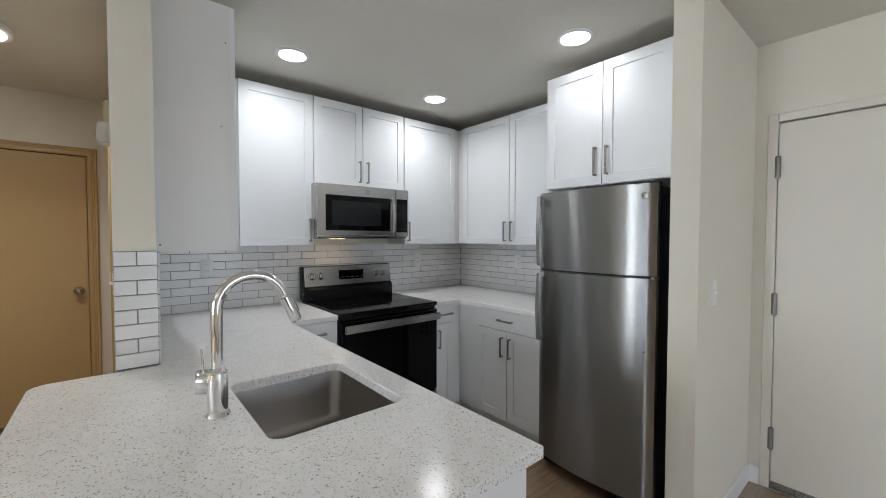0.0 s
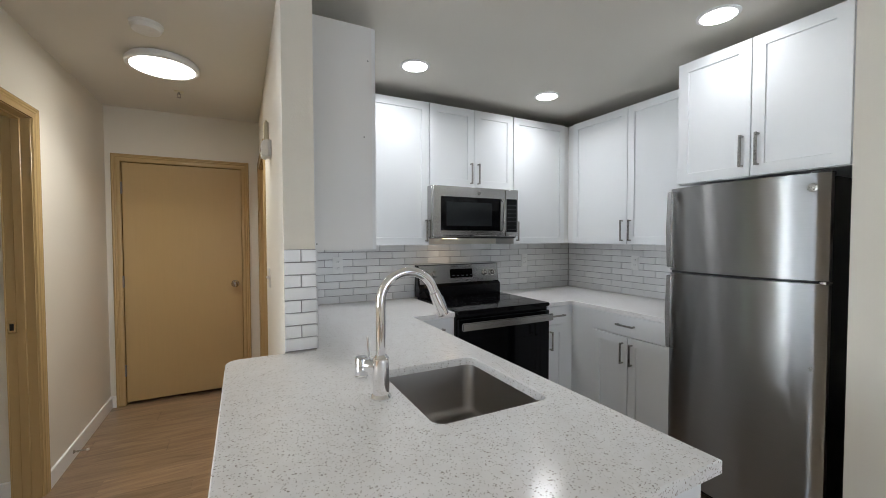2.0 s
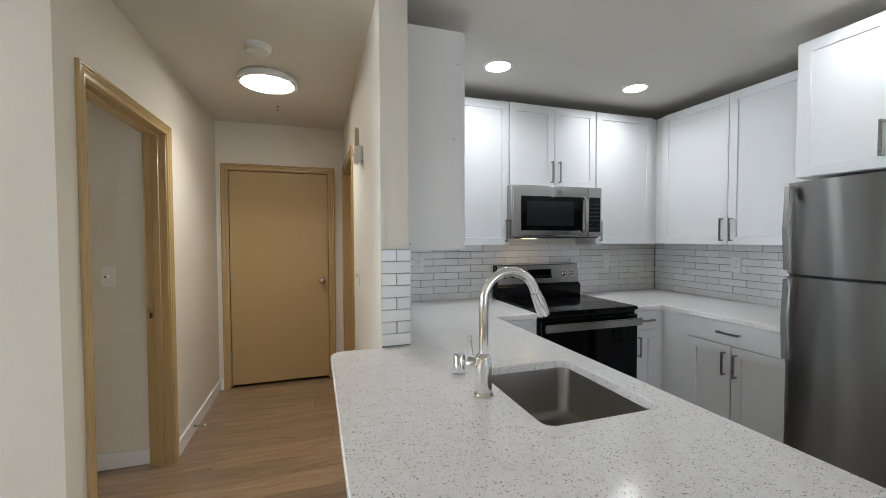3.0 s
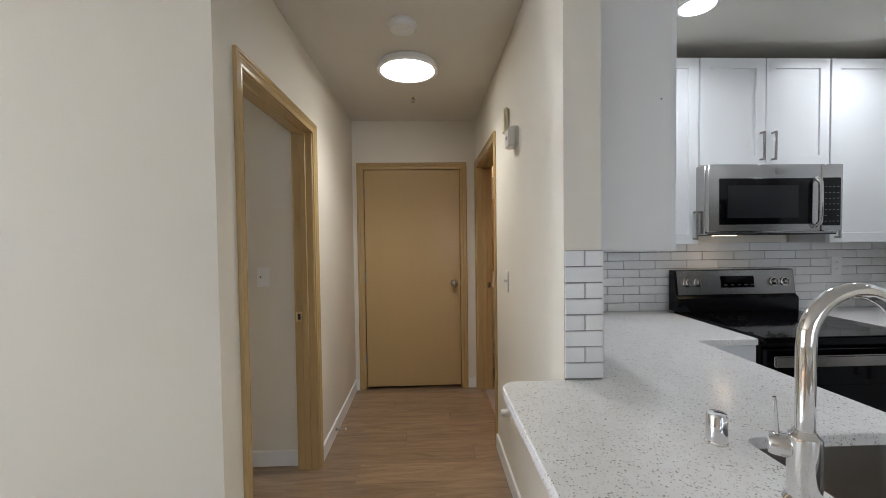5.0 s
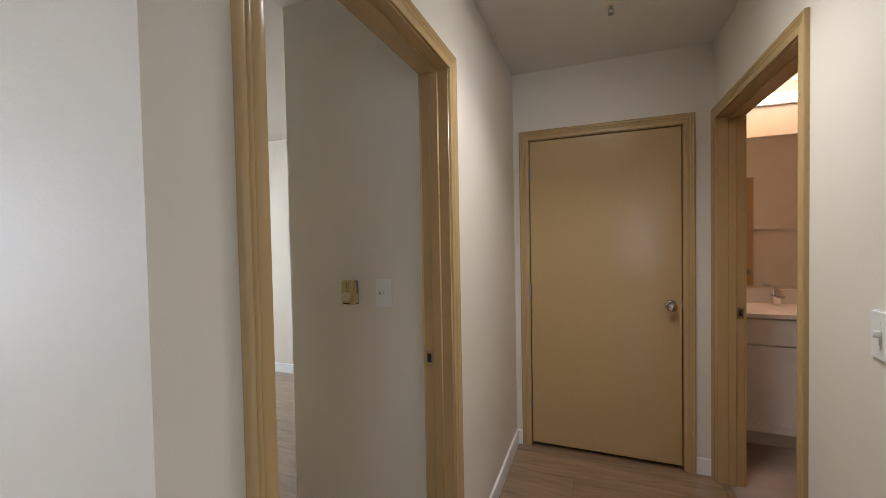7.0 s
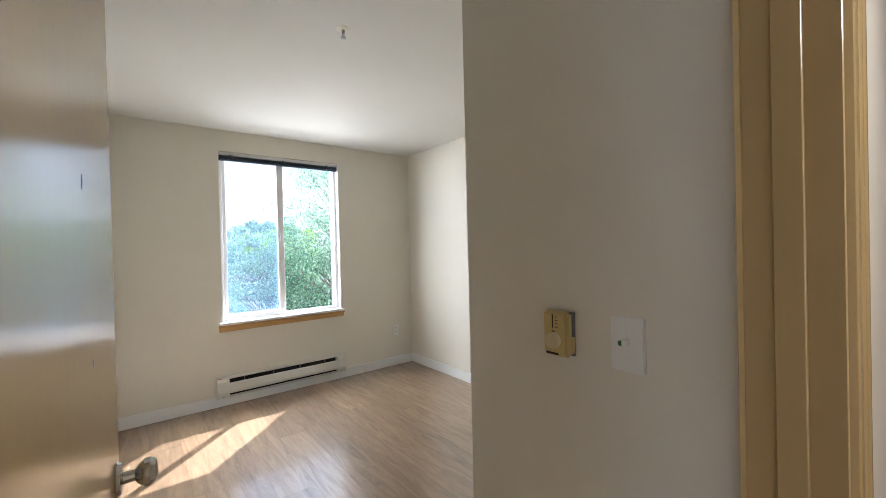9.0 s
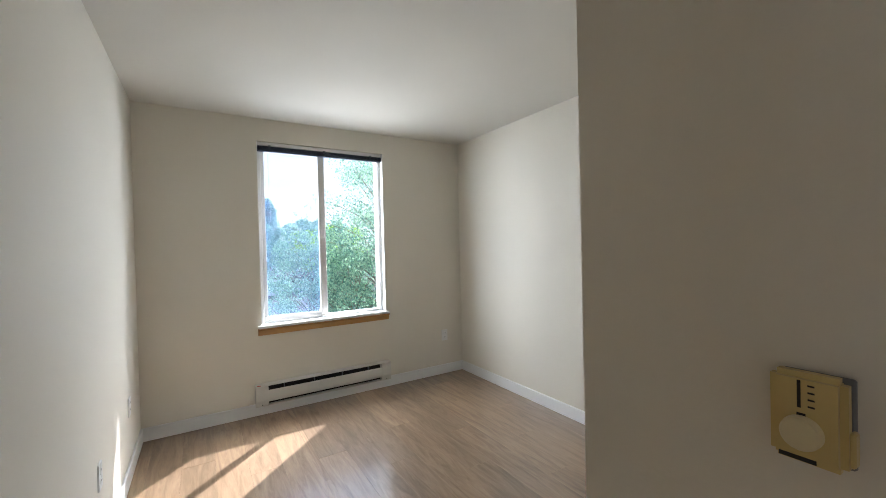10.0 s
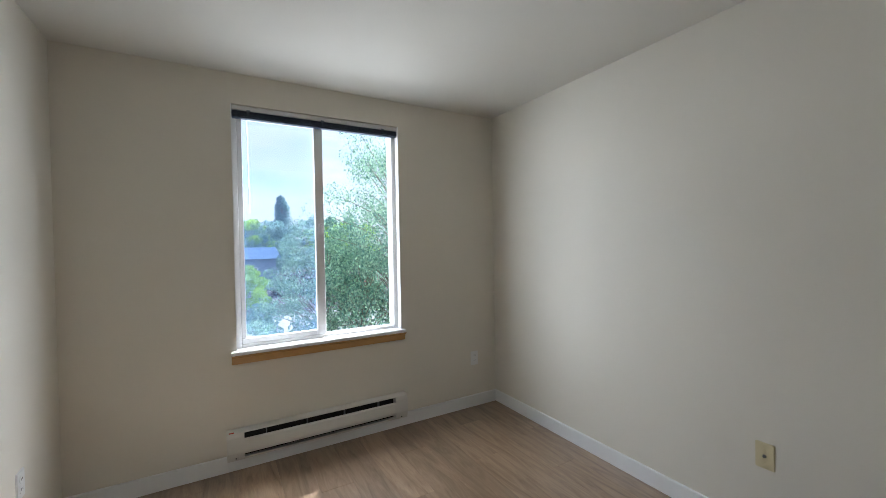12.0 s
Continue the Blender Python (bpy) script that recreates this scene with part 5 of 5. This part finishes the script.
for i in range(4):
    y = HY0 + 0.22 + i * (HY1 - HY0 - 0.44) / 3
    block("bracket", (hx + 0.012, hx + 0.044, y, y + 0.004, HZ0 + 0.03, HZ1 - 0.02), M_GREY, he)
bm = bmesh.new()
cyl(bm, (hx + 0.026, HY0 + 0.09, HZ0 + 0.075), (hx + 0.026, HY1 - 0.09, HZ0 + 0.075), 0.009, 0.009, 12)
part("heating_element", bm, M_BLACKPL, he)
block("warning_label", (hx + 0.042, hx + 0.052, HY0 + 0.012, HY0 + 0.04, HZ1 - 0.0035, HZ1 - 0.0005), M_RED, he)

# ---------------------------------------------------------------- living room window
lw = tagged(new("window_2"), "wide white vinyl living room window", "window", "", "structure")
for b in ((X_W - 0.135, X_W - 0.062, LY0, LY0 + 0.04, LZ0, LZ1), (X_W - 0.135, X_W - 0.062, LY1 - 0.04, LY1, LZ0, LZ1), (X_W - 0.135, X_W - 0.062, LY0 + 0.04, LY1 - 0.04, LZ0, LZ0 + 0.04), (X_W - 0.135, X_W - 0.062, LY0 + 0.04, LY1 - 0.04, LZ1 - 0.04, LZ1), (X_W - 0.130, X_W - 0.07, 0.77, 0.83, LZ0 + 0.04, LZ1 - 0.04)):
    block("window_frame", b, M_VINYL, lw, 0.003)
for y0, y1 in ((LY0 + 0.04, 0.77), (0.83, LY1 - 0.04)):
    g = block("pane", (X_W - 0.10, X_W - 0.096, y0, y1, LZ0 + 0.04, LZ1 - 0.04), M_GLASS, lw)
    g.visible_shadow = False
# added window, never in view, through which the kitchen is brightened
sw_ = tagged(new("fill_window"), "added white vinyl window in the living room's unseen end wall, to brighten the kitchen", "window", "", "structure")
for b in ((SX_0, SX_0 + 0.04, Y_S - 0.10, Y_S - 0.03, SZ_0, SZ_1), (SX_1 - 0.04, SX_1, Y_S - 0.10, Y_S - 0.03, SZ_0, SZ_1), (SX_0 + 0.04, SX_1 - 0.04, Y_S - 0.10, Y_S - 0.03, SZ_0, SZ_0 + 0.04), (SX_0 + 0.04, SX_1 - 0.04, Y_S - 0.10, Y_S - 0.03, SZ_1 - 0.04, SZ_1), (1.27, 1.33, Y_S - 0.095, Y_S - 0.035, SZ_0 + 0.04, SZ_1 - 0.04)):
    block("window_frame", b, M_VINYL, sw_, 0.003)
for x0, x1 in ((SX_0 + 0.04, 1.27), (1.33, SX_1 - 0.04)):
    g = block("pane", (x0, x1, Y_S - 0.068, Y_S - 0.064, SZ_0 + 0.04, SZ_1 - 0.04), M_GLASS, sw_)
    g.visible_shadow = False
# fill lamp behind the added window
area_lamp("kitchen_fill_south", look(((SX_0 + SX_1) / 2, Y_S - 0.20, (SZ_0 + SZ_1) / 2), ((SX_0 + SX_1) / 2, 2.0, 1.1)), SX_1 - SX_0, SOUTH_W, (0.93, 0.96, 1.0), "RECTANGLE", SZ_1 - SZ_0)
# four unseen lamps added outside the bedroom window to brighten the room
area_lamp("bedroom_fill_top", look((X_WIN - 1.05, 3.85, 3.15), (-3.6, 3.9, 0.5)), 3.2, 145.0 * BED_W, (0.95, 0.96, 0.925), "RECTANGLE", 1.2)
area_lamp("bedroom_fill_low", look((X_WIN - 5.6, 3.85, -1.75), (-2.4, 3.85, 2.3)), 6.0, BED_W * 280.0, (0.98, 0.96, 0.885), "RECTANGLE", 1.8)
area_lamp("bedroom_fill_south", look((X_WIN - 1.05, 2.30, 1.75), (-3.0, 4.9, 1.3)), 1.5, BED_W * 92.0, (0.95, 0.96, 0.925), "RECTANGLE", 1.9)
area_lamp("bedroom_fill_north", look((X_WIN - 1.10, 5.85, 1.75), (-2.9, 3.1, 1.3)), 1.5, BED_W * 112.0, (0.95, 0.96, 0.925), "RECTANGLE", 1.9)
area_lamp("living_window_sky", look((X_W - 0.30, (LY0 + LY1) / 2, (LZ0 + LZ1) / 2), (0, (LY0 + LY1) / 2, 1.3)), LY1 - LY0, LIVING_W, (0.90, 0.94, 1.0), "RECTANGLE", LZ1 - LZ0)

# ---------------------------------------------------------------- bathroom
va = thing("vanity_cabinet", (0.6, 5.38, 0), "white shaker bathroom vanity with drawer fronts and doors", "vanity")
block("body", (X_PR + 0.002, 1.2, 5.08, 5.528, 0.10, 0.845), M_CABSIDE, va)
block("toe_kick", (X_PR + 0.002, 1.2, 5.14, 5.16, 0.0, 0.10), M_CABSIDE, va)
for x0, x1 in ((0.135, 0.66), (0.665, 1.19)):
    shaker(va, "y-", 5.08, x0, x1, 0.675, 0.838, True, "drawer")
    shaker(va, "y-", 5.08, x0, x1, 0.115, 0.668)
bm = bmesh.new()
box(bm, X_PR + 0.002, 1.21, 5.045, 5.528, 0.846, 0.876, 0.003)
vt = part("counter", bm, M_TRIM, va, "white vanity counter with a backsplash lip", 40)
block("backsplash_lip", (X_PR + 0.002, 1.21, 5.506, 5.528, 0.877, 0.98), M_TRIM, vt, 0.002)
bs = bmesh.new()
lathe(bs, (0.66, 5.28, 0.8765), (0, 0, 1), [(0.20, 0), (0.20, 0.001), (0.185, 0.0012), (0.17, 0.0004)], 40)
part("basin_rim", bs, M_WHITEPL, vt, "white basin rim", 30)
bf = thing("bathroom_faucet", (0.56, 5.45, 0.876), "small chrome bathroom faucet", "faucet")
bm = bmesh.new()
box(bm, 0.535, 0.585, 5.435, 5.475, 0.877, 0.985, 0.008, 2)
part("body", bm, M_CHROME, bf, "", 40)
bm = bmesh.new()
box(bm, 0.542, 0.578, 5.34, 5.44, 0.935, 0.955, 0.005, 2)
part("spout", bm, M_CHROME, bf, "", 40)
bm = bmesh.new()
box(bm, 0.545, 0.575, 5.39, 5.47, 0.992, 1.004, 0.004, 2)
part("lever", bm, M_CHROME, bf, "", 40)
setting("mirror", (0.16, 1.25, 5.521, 5.528, 1.0, 2.08), M_MIRROR, "large frameless bathroom wall mirror", 0, "mirror")
bl2 = thing("vanity_light", (0.65, 5.49, 2.33), "warm glowing vanity light bar above the mirror", "vanity light")
block("back_plate", (0.25, 1.05, 5.50, 5.528, 2.295, 2.365), M_WHITEPL, bl2, 0.002)
block("diffuser", (0.22, 1.08, 5.43, 5.498, 2.302, 2.358), M_WARM, bl2, 0.012, "glowing warm diffuser", 2)
area_lamp("vanity_beam", look((0.65, 5.42, 2.32), (0.65, 4.4, 1.2)), 0.8, BATH_W, (1.0, 0.48, 0.23), "RECTANGLE", 0.08)
tb = thing("towel_bar", (0.9, Y_BK + 0.14, 1.42), "chrome towel bar on the bathroom wall", "towel bar")
bm = bmesh.new()
cyl(bm, (1.02, Y_BK + 0.185, 1.42), (1.62, Y_BK + 0.185, 1.42), 0.009, 0.009, 12)
for x in (1.04, 1.60):
    cyl(bm, (x, Y_BK + 0.12, 1.42), (x, Y_BK + 0.19, 1.42), 0.012, 0.012, 12)
part("bar", bm, M_CHROME, tb, "", 40)
area_lamp("cooktop_lamp", look((1.285, 3.28, 1.378), (1.285, 3.30, 0)), 0.05, 0.036, (1.0, 0.66, 0.34), "DISK", None, 150)


# ---------------------------------------------------------------- outdoors
GZ = -3.4
M_GROUND = paint("asphalt_ground", (0.10, 0.10, 0.11), 0.9, 0.25, 40, 0.2, 0.3)
M_LOT = paint("pale_concrete", (0.42, 0.42, 0.43), 0.85, 0.12, 30, 0.2, 0.4)
M_BARK = paint("grey_bark", (0.28, 0.25, 0.19), 0.9, 0.3, 40, 0.5, 8)
M_LEAF = leaf_material("birch_leaves", (0.045, 0.12, 0.10), (0.27, 0.39, 0.25))
M_LEAF2 = leaf_material("bright_leaves", (0.14, 0.24, 0.03), (0.24, 0.36, 0.06))
M_LEAF3 = leaf_material("dark_leaves", (0.07, 0.14, 0.13), (0.14, 0.23, 0.19))
bm = bmesh.new()
vs = [bm.verts.new(p) for p in ((-1500, -1500, GZ), (-X_WIN + 40, -1500, GZ), (-X_WIN + 40, 1500, GZ), (-1500, 1500, GZ))]
bm.faces.new(vs)
tagged(part("ground", bm, M_GROUND), "asphalt and paved ground outside the building", "ground", "", "structure")
setting("pavement", (-31, -17.0, -6.0, 30.0, GZ, GZ + 0.03), M_LOT, "pale concrete parking court below the window", 0, "pavement")


def leaf_cloud(bm, rng, centre, radii, count, size, hollow=0.35):
    for _ in range(count):
        while True:
            p = Vector((rng.uniform(-1, 1), rng.uniform(-1, 1), rng.uniform(-1, 1)))
            if hollow < p.length < 1:
                break
        c = Vector(centre) + Vector((p.x * radii[0], p.y * radii[1], p.z * radii[2]))
        s = size * rng.uniform(0.6, 1.3)
        q = Euler((rng.uniform(0, 6.3), rng.uniform(0, 6.3), rng.uniform(0, 6.3))).to_matrix()
        quad = [bm.verts.new(c + q @ Vector(v)) for v in ((-s * 0.5, 0, 0), (0, -s * 0.32, s * 0.06), (s * 0.5, 0, 0), (0, s * 0.32, s * 0.06))]
        bm.faces.new(quad)


def tree(name, at, height, spread, leaves, size, material, seed, label, clumps=26, low=0.25, slim=1.0, puff=1.0):
    rng = random.Random(seed)
    t = thing(name, at, label, "tree", "trees outside")
    base = Vector(at)
    bm = bmesh.new()
    top = base + Vector((rng.uniform(-0.3, 0.3), rng.uniform(-0.3, 0.3), height * 0.9))
    pts = [base.lerp(top, k / 6) + Vector((rng.uniform(-0.08, 0.08), rng.uniform(-0.08, 0.08), 0)) for k in range(7)]
    r0 = height * 0.014 + 0.03
    tube(bm, pts, [r0 * (1 - 0.85 * k / 6) for k in range(7)], 8)
    ends = []
    for k in range(clumps):
        f = low + (0.98 - low) * (k + rng.random()) / clumps
        o = base.lerp(top, f * 0.82)
        a = rng.uniform(0, 2 * math.pi)
        reach = spread * slim * (0.25 + 0.75 * math.sin(math.pi * min(1, (f - low * 0.5) / (1.08 - low * 0.5)) ** 0.9)) * rng.uniform(0.45, 1.0)
        e = base + Vector((math.cos(a) * reach, math.sin(a) * reach, height * f + rng.uniform(0, 0.5)))
        mid = o.lerp(e, 0.5) + Vector((0, 0, 0.15 * reach))
        tube(bm, [o, mid, e], [r0 * 0.24 * (1 - f * 0.6), r0 * 0.12, r0 * 0.04], 5)
        ends.append(e)
    part("trunk", bm, M_BARK, t, "", 60)
    bm = bmesh.new()
    per = leaves // len(ends)
    for e in ends:
        s = spread * puff * rng.uniform(0.22, 0.38)
        leaf_cloud(bm, rng, e, (s, s, s * 0.8), per, size, 0.1)
    part("crown", bm, material, t)
    return t


def spire(name, at, height, radius, leaves, size, material, seed, label):
    """A narrow upright crown, widest at its lower third."""
    rng = random.Random(seed)
    t = thing(name, at, label, "tree", "trees outside")
    base = Vector(at)
    bm = bmesh.new()
    tube(bm, [base, base + Vector((0.1, 0, height * 0.5)), base + Vector((0, 0, height * 0.95))], [0.24, 0.14, 0.03], 8)
    crown = bmesh.new()
    clumps = 130
    for k in range(clumps):
        f = 0.10 + 0.88 * (k + rng.random()) / clumps
        r = radius * (min(1.0, f / 0.30) ** 0.6 if f < 0.3 else (1.02 - f) ** 0.55 / 0.82)
        a = rng.uniform(0, 2 * math.pi)
        d = r * rng.uniform(0.3, 0.8)
        e = base + Vector((math.cos(a) * d, math.sin(a) * d, height * f))
        tube(bm, [base + Vector((0, 0, height * f * 0.85)), e], [0.05, 0.015], 5)
        s = 0.22 + r * rng.uniform(0.18, 0.34)
        leaf_cloud(crown, rng, e, (s, s, s * 1.3), leaves // clumps, size, 0.0)
    part("trunk", bm, M_BARK, t, "", 60)
    part("crown", crown, material, t)


tree("birch_tree", (-12.6, 7.95, GZ), 7.5, 3.0, 64000, 0.064, M_LEAF, 3, "tall leafy birch tree with fine twigs outside the window", 190, 0.06, 1.0, 0.66)
tree("birch_tree", (-13.8, 5.65, GZ), 5.1, 1.45, 19000, 0.066, M_LEAF, 8, "smaller leafy birch tree outside the window", 90, 0.16, 1.0, 0.62)
tree("birch_tree", (-12.3, 6.35, GZ), 4.4, 1.7, 14000, 0.068, M_LEAF, 17, "dense low birch tree outside the window", 70, 0.06, 1.0, 0.75)
tree("shrub_tree", (-30.5, 5.2, GZ), 2.9, 1.3, 7000, 0.12, M_LEAF2, 12, "round bright green young tree by the parking court", 24, 0.25)
spire("poplar_tree", (-86, 14.4, GZ), 14.6, 3.0, 14000, 0.3, M_LEAF3, 21, "slim dark poplar beyond the parking court")
rng = random.Random(5)
for i in range(15):
    y = -3 + i * 3.6 + rng.uniform(-1.5, 1.5)
    x = -66 - rng.uniform(0, 16)
    tree("far_tree", (x, y, GZ), rng.uniform(7.6, 9.2), rng.uniform(3.6, 5.0), 3500, 0.45, M_LEAF3 if i % 3 else M_LEAF2, 40 + i, "leafy tree in the far row behind the court", 44, 0.12, 1.0, 0.72)

M_SIDING = paint("blue_grey_siding", (0.20, 0.27, 0.38), 0.7, 0.06, 20, 0.1, 0.4, 0.15)
M_ROOF = paint("grey_roof", (0.10, 0.17, 0.30), 0.9, 0.1, 20, 0.3, 0.5, 0.05)
hs = thing("long_building", (-52, 2, GZ), "long low blue-grey building behind the trees", "building")
bm = bmesh.new()
box(bm, -56, -48, -12, 8.6, GZ, GZ + 3.4)
part("wall", bm, M_SIDING, hs)
bm = bmesh.new()
prism(bm, [(-56.6, GZ + 3.4), (-47.4, GZ + 3.4), (-52, GZ + 4.6)], "y", -12.5, 9.1)
part("roof", bm, M_ROOF, hs)
for i in range(7):
    y = -10.6 + i * 2.7
    w = block("window", (-48.01, -47.94, y, y + 1.2, GZ + 1.2, GZ + 2.5), M_TRIM, hs)
    block("pane", (-47.945, -47.93, y + 0.08, y + 1.12, GZ + 1.28, GZ + 2.42), M_BLACKGLASS, w)


def car(at, yaw, colour, label):
    c = thing("parked_car", (0, 0, 0), label, "car", "parked cars")
    m = paint("car_paint", colour, 0.25, 0.02, 10, 0.0)
    bm = bmesh.new()
    prism(bm, [(-2.2, 0.25), (2.2, 0.25), (2.25, 0.55), (2.15, 0.80), (1.1, 0.95), (-2.1, 0.98), (-2.25, 0.6)], "y", -0.88, 0.88)
    bmesh.ops.bevel(bm, geom=bm.edges[:], offset=0.06, segments=2, affect="EDGES")
    part("body", bm, m, c, "", 30)
    bm = bmesh.new()
    prism(bm, [(-1.8, 0.93), (1.0, 0.93), (0.35, 1.42), (-1.3, 1.45)], "y", -0.76, 0.76)
    bmesh.ops.bevel(bm, geom=bm.edges[:], offset=0.05, segments=2, affect="EDGES")
    part("cabin_glass", bm, M_BLACKGLASS, c, "dark car windows", 30)
    block("cabin_roof", (-1.28, 0.33, -0.72, 0.72, 1.43, 1.47), m, c, 0.02)
    for x in (-1.4, 1.4):
        for y in (-0.9, 0.9):
            bm = bmesh.new()
            cyl(bm, (x, y - 0.1, 0.32), (x, y + 0.1, 0.32), 0.32, 0.32, 20)
            w = part("wheel", bm, M_BLACKPL, c, "", 40)
            bm = bmesh.new()
            cyl(bm, (x, y - 0.105, 0.32), (x, y + 0.105, 0.32), 0.19, 0.19, 14)
            part("rim", bm, M_NICKEL, w)
    c.matrix_world = pose(at[0], at[1], GZ + 0.03, 0, 0, yaw)


for at, yaw, col, lab in (((-43.5, 8.9), 0, (0.6, 0.6, 0.62), "silver car parked in the court"), ((-43.3, 11.7), 2, (0.7, 0.7, 0.7), "white car parked in the court"), ((-43.6, 14.3), -2, (0.05, 0.06, 0.09), "dark blue car parked in the court"), ((-43.4, 17.1), 1, (0.35, 0.05, 0.04), "red car parked in the court")):
    car(at, yaw, col, lab)
tree("shrub_tree", (-15.5, 4.05, GZ), 2.2, 0.9, 2500, 0.09, M_LEAF, 15, "low leafy shrub below the window", 20, 0.2)
for i in range(2):
    fn = thing("hedge", (-27.0 + i * 0.1, 3.2 + i * 2.0, GZ), "dark clipped hedge beside the court", "hedge")
    bm = bmesh.new()
    leaf_cloud(bm, random.Random(70 + i), (-27.0, 3.2 + i * 2.0, GZ + 0.7), (0.8, 1.3, 0.8), 1500, 0.16, 0.0)
    part("leaves", bm, M_LEAF3, fn)

# ---------------------------------------------------------------- wall tiles
TR, TL, TG, TD = (1.335 - CT) / 8, 0.203, 0.0022, 0.008
TILE_MESH = {}


def tile_mesh(w, h):
    key = (round(w, 3), round(h, 4))
    if key not in TILE_MESH:
        bm = bmesh.new()
        e = 0.0012
        lo = [bm.verts.new(p) for p in ((0, 0, 0), (w, 0, 0), (w, 0, h), (0, 0, h))]
        hi = [bm.verts.new(p) for p in ((e, -TD, e), (w - e, -TD, e), (w - e, -TD, h - e), (e, -TD, h - e))]
        bm.faces.new(hi)
        for i in range(4):
            bm.faces.new((lo[i], lo[(i + 1) % 4], hi[(i + 1) % 4], hi[i]))
        TILE_MESH[key] = mesh_of("tile", bm, M_TILE)
    return TILE_MESH[key]


def tiled(name, grout, origin, yaw, length, rows, shift, label, first=None):
    """Running-bond tiles along a wall; local x along it, -y off it."""
    g = tagged(block(name, grout, M_GROUT), label, "backsplash", "", "structure")
    m = pose(*origin, 0, 0, yaw)
    jit = random.Random(len(name))
    for r in range(rows):
        z = r * TR + TG / 2
        a = -((shift + (0.5 if r % 2 else 0.0)) % 1.0) * TL
        while a < length - 0.004:
            x0, x1 = max(0.0, a) + TG / 2, min(length, a + TL) - TG / 2
            if x1 - x0 > 0.006:
                t = new("tile", tile_mesh(x1 - x0, TR - TG))
                t.parent = g
                t.matrix_world = m @ pose(x0, jit.uniform(-0.0004, 0.0004), z)
            a += TL
    return g


tiled("backsplash_back", (X_PR + 0.001, X_KR - 0.001, Y_BK - 0.004, Y_BK - 0.0005, CT + 0.001, 1.334), (X_PR + 0.002, Y_BK - 0.003, CT), 0, X_KR - X_PR - 0.012, 8, 0.3, "glossy white subway tile backsplash with grey grout")
tiled("backsplash_side", (X_KR - 0.004, X_KR - 0.0005, 1.98, Y_BK - 0.012, CT + 0.001, 1.334), (X_KR - 0.003, Y_BK - 0.012, CT), -90, Y_BK - 0.012 - 1.98, 8, 0.0, "glossy white subway tile side backsplash with grey grout")
tiled("backsplash_left", (X_PR + 0.0005, X_PR + 0.004, Y_P + 0.002, Y_BK - 0.012, CT + 0.001, 1.334), (X_PR + 0.003, Y_P + 0.002, CT), 90, Y_BK - Y_P - 0.014, 8, 0.2, "glossy white subway tile backsplash on the partition")
TL = 0.132
tiled("backsplash_end", (0.001, X_PR + 0.002, Y_P - 0.004, Y_P - 0.0005, CT + 0.001, 1.341), (0.0, Y_P - 0.003, CT + 0.006), 0, X_PR + 0.004, 8, 0.0, "white subway tiles capping the partition's end")

# ---------------------------------------------------------------- floor planks
PW, PL = 0.182, 1.22
PLANK = {}


def plank_mesh(x, w):
    key = (round(x, 2), round(w, 3))
    if key not in PLANK:
        bm = bmesh.new()
        box(bm, 0.0002, x - 0.0002, 0.0002, w - 0.0002, -0.005, 0.0)
        e = [q for q in bm.edges if all(v.co.z > -0.001 for v in q.verts)]
        bmesh.ops.bevel(bm, geom=e, offset=0.0004, segments=1, affect="EDGES")
        PLANK[key] = mesh_of("plank", bm, M_FLOOR)
    return PLANK[key]


def planks(x0, x1, y0, y1, row0):
    y, r = y0, row0
    while y < y1 - 0.01:
        w = min(PW, y1 - y)
        a = x0 - PL * ((r * 0.37) % 1.0)
        while a < x1 - 0.01:
            s, e = max(a, x0), min(a + PL, x1)
            if e - s > 0.02:
                p = new("plank", plank_mesh(e - s, w))
                p.parent = floor
                p.location = (s, y, 0.0)
            a += PL
        y += PW
        r += 1


planks(X_WIN, X_EN + 0.1, -0.6 - 0.182 * 4, Y_HC, 0)
planks(X_WIN, 0.0, Y_HC, Y_TH, 21)
planks(X_WIN, X_TH, Y_TH, Y_BR, 33)
planks(X_HL, 0.06, Y_TH, Y_END + 0.1, 33)
planks(0.1, X_KR, Y_HC, Y_BK, 50)
bm = bmesh.new()
box(bm, X_W, X_EN, Y_S, -0.6 - 0.182 * 4, -0.005, 0.0)
rest = part("plank_field", bm, M_FLOOR, floor)
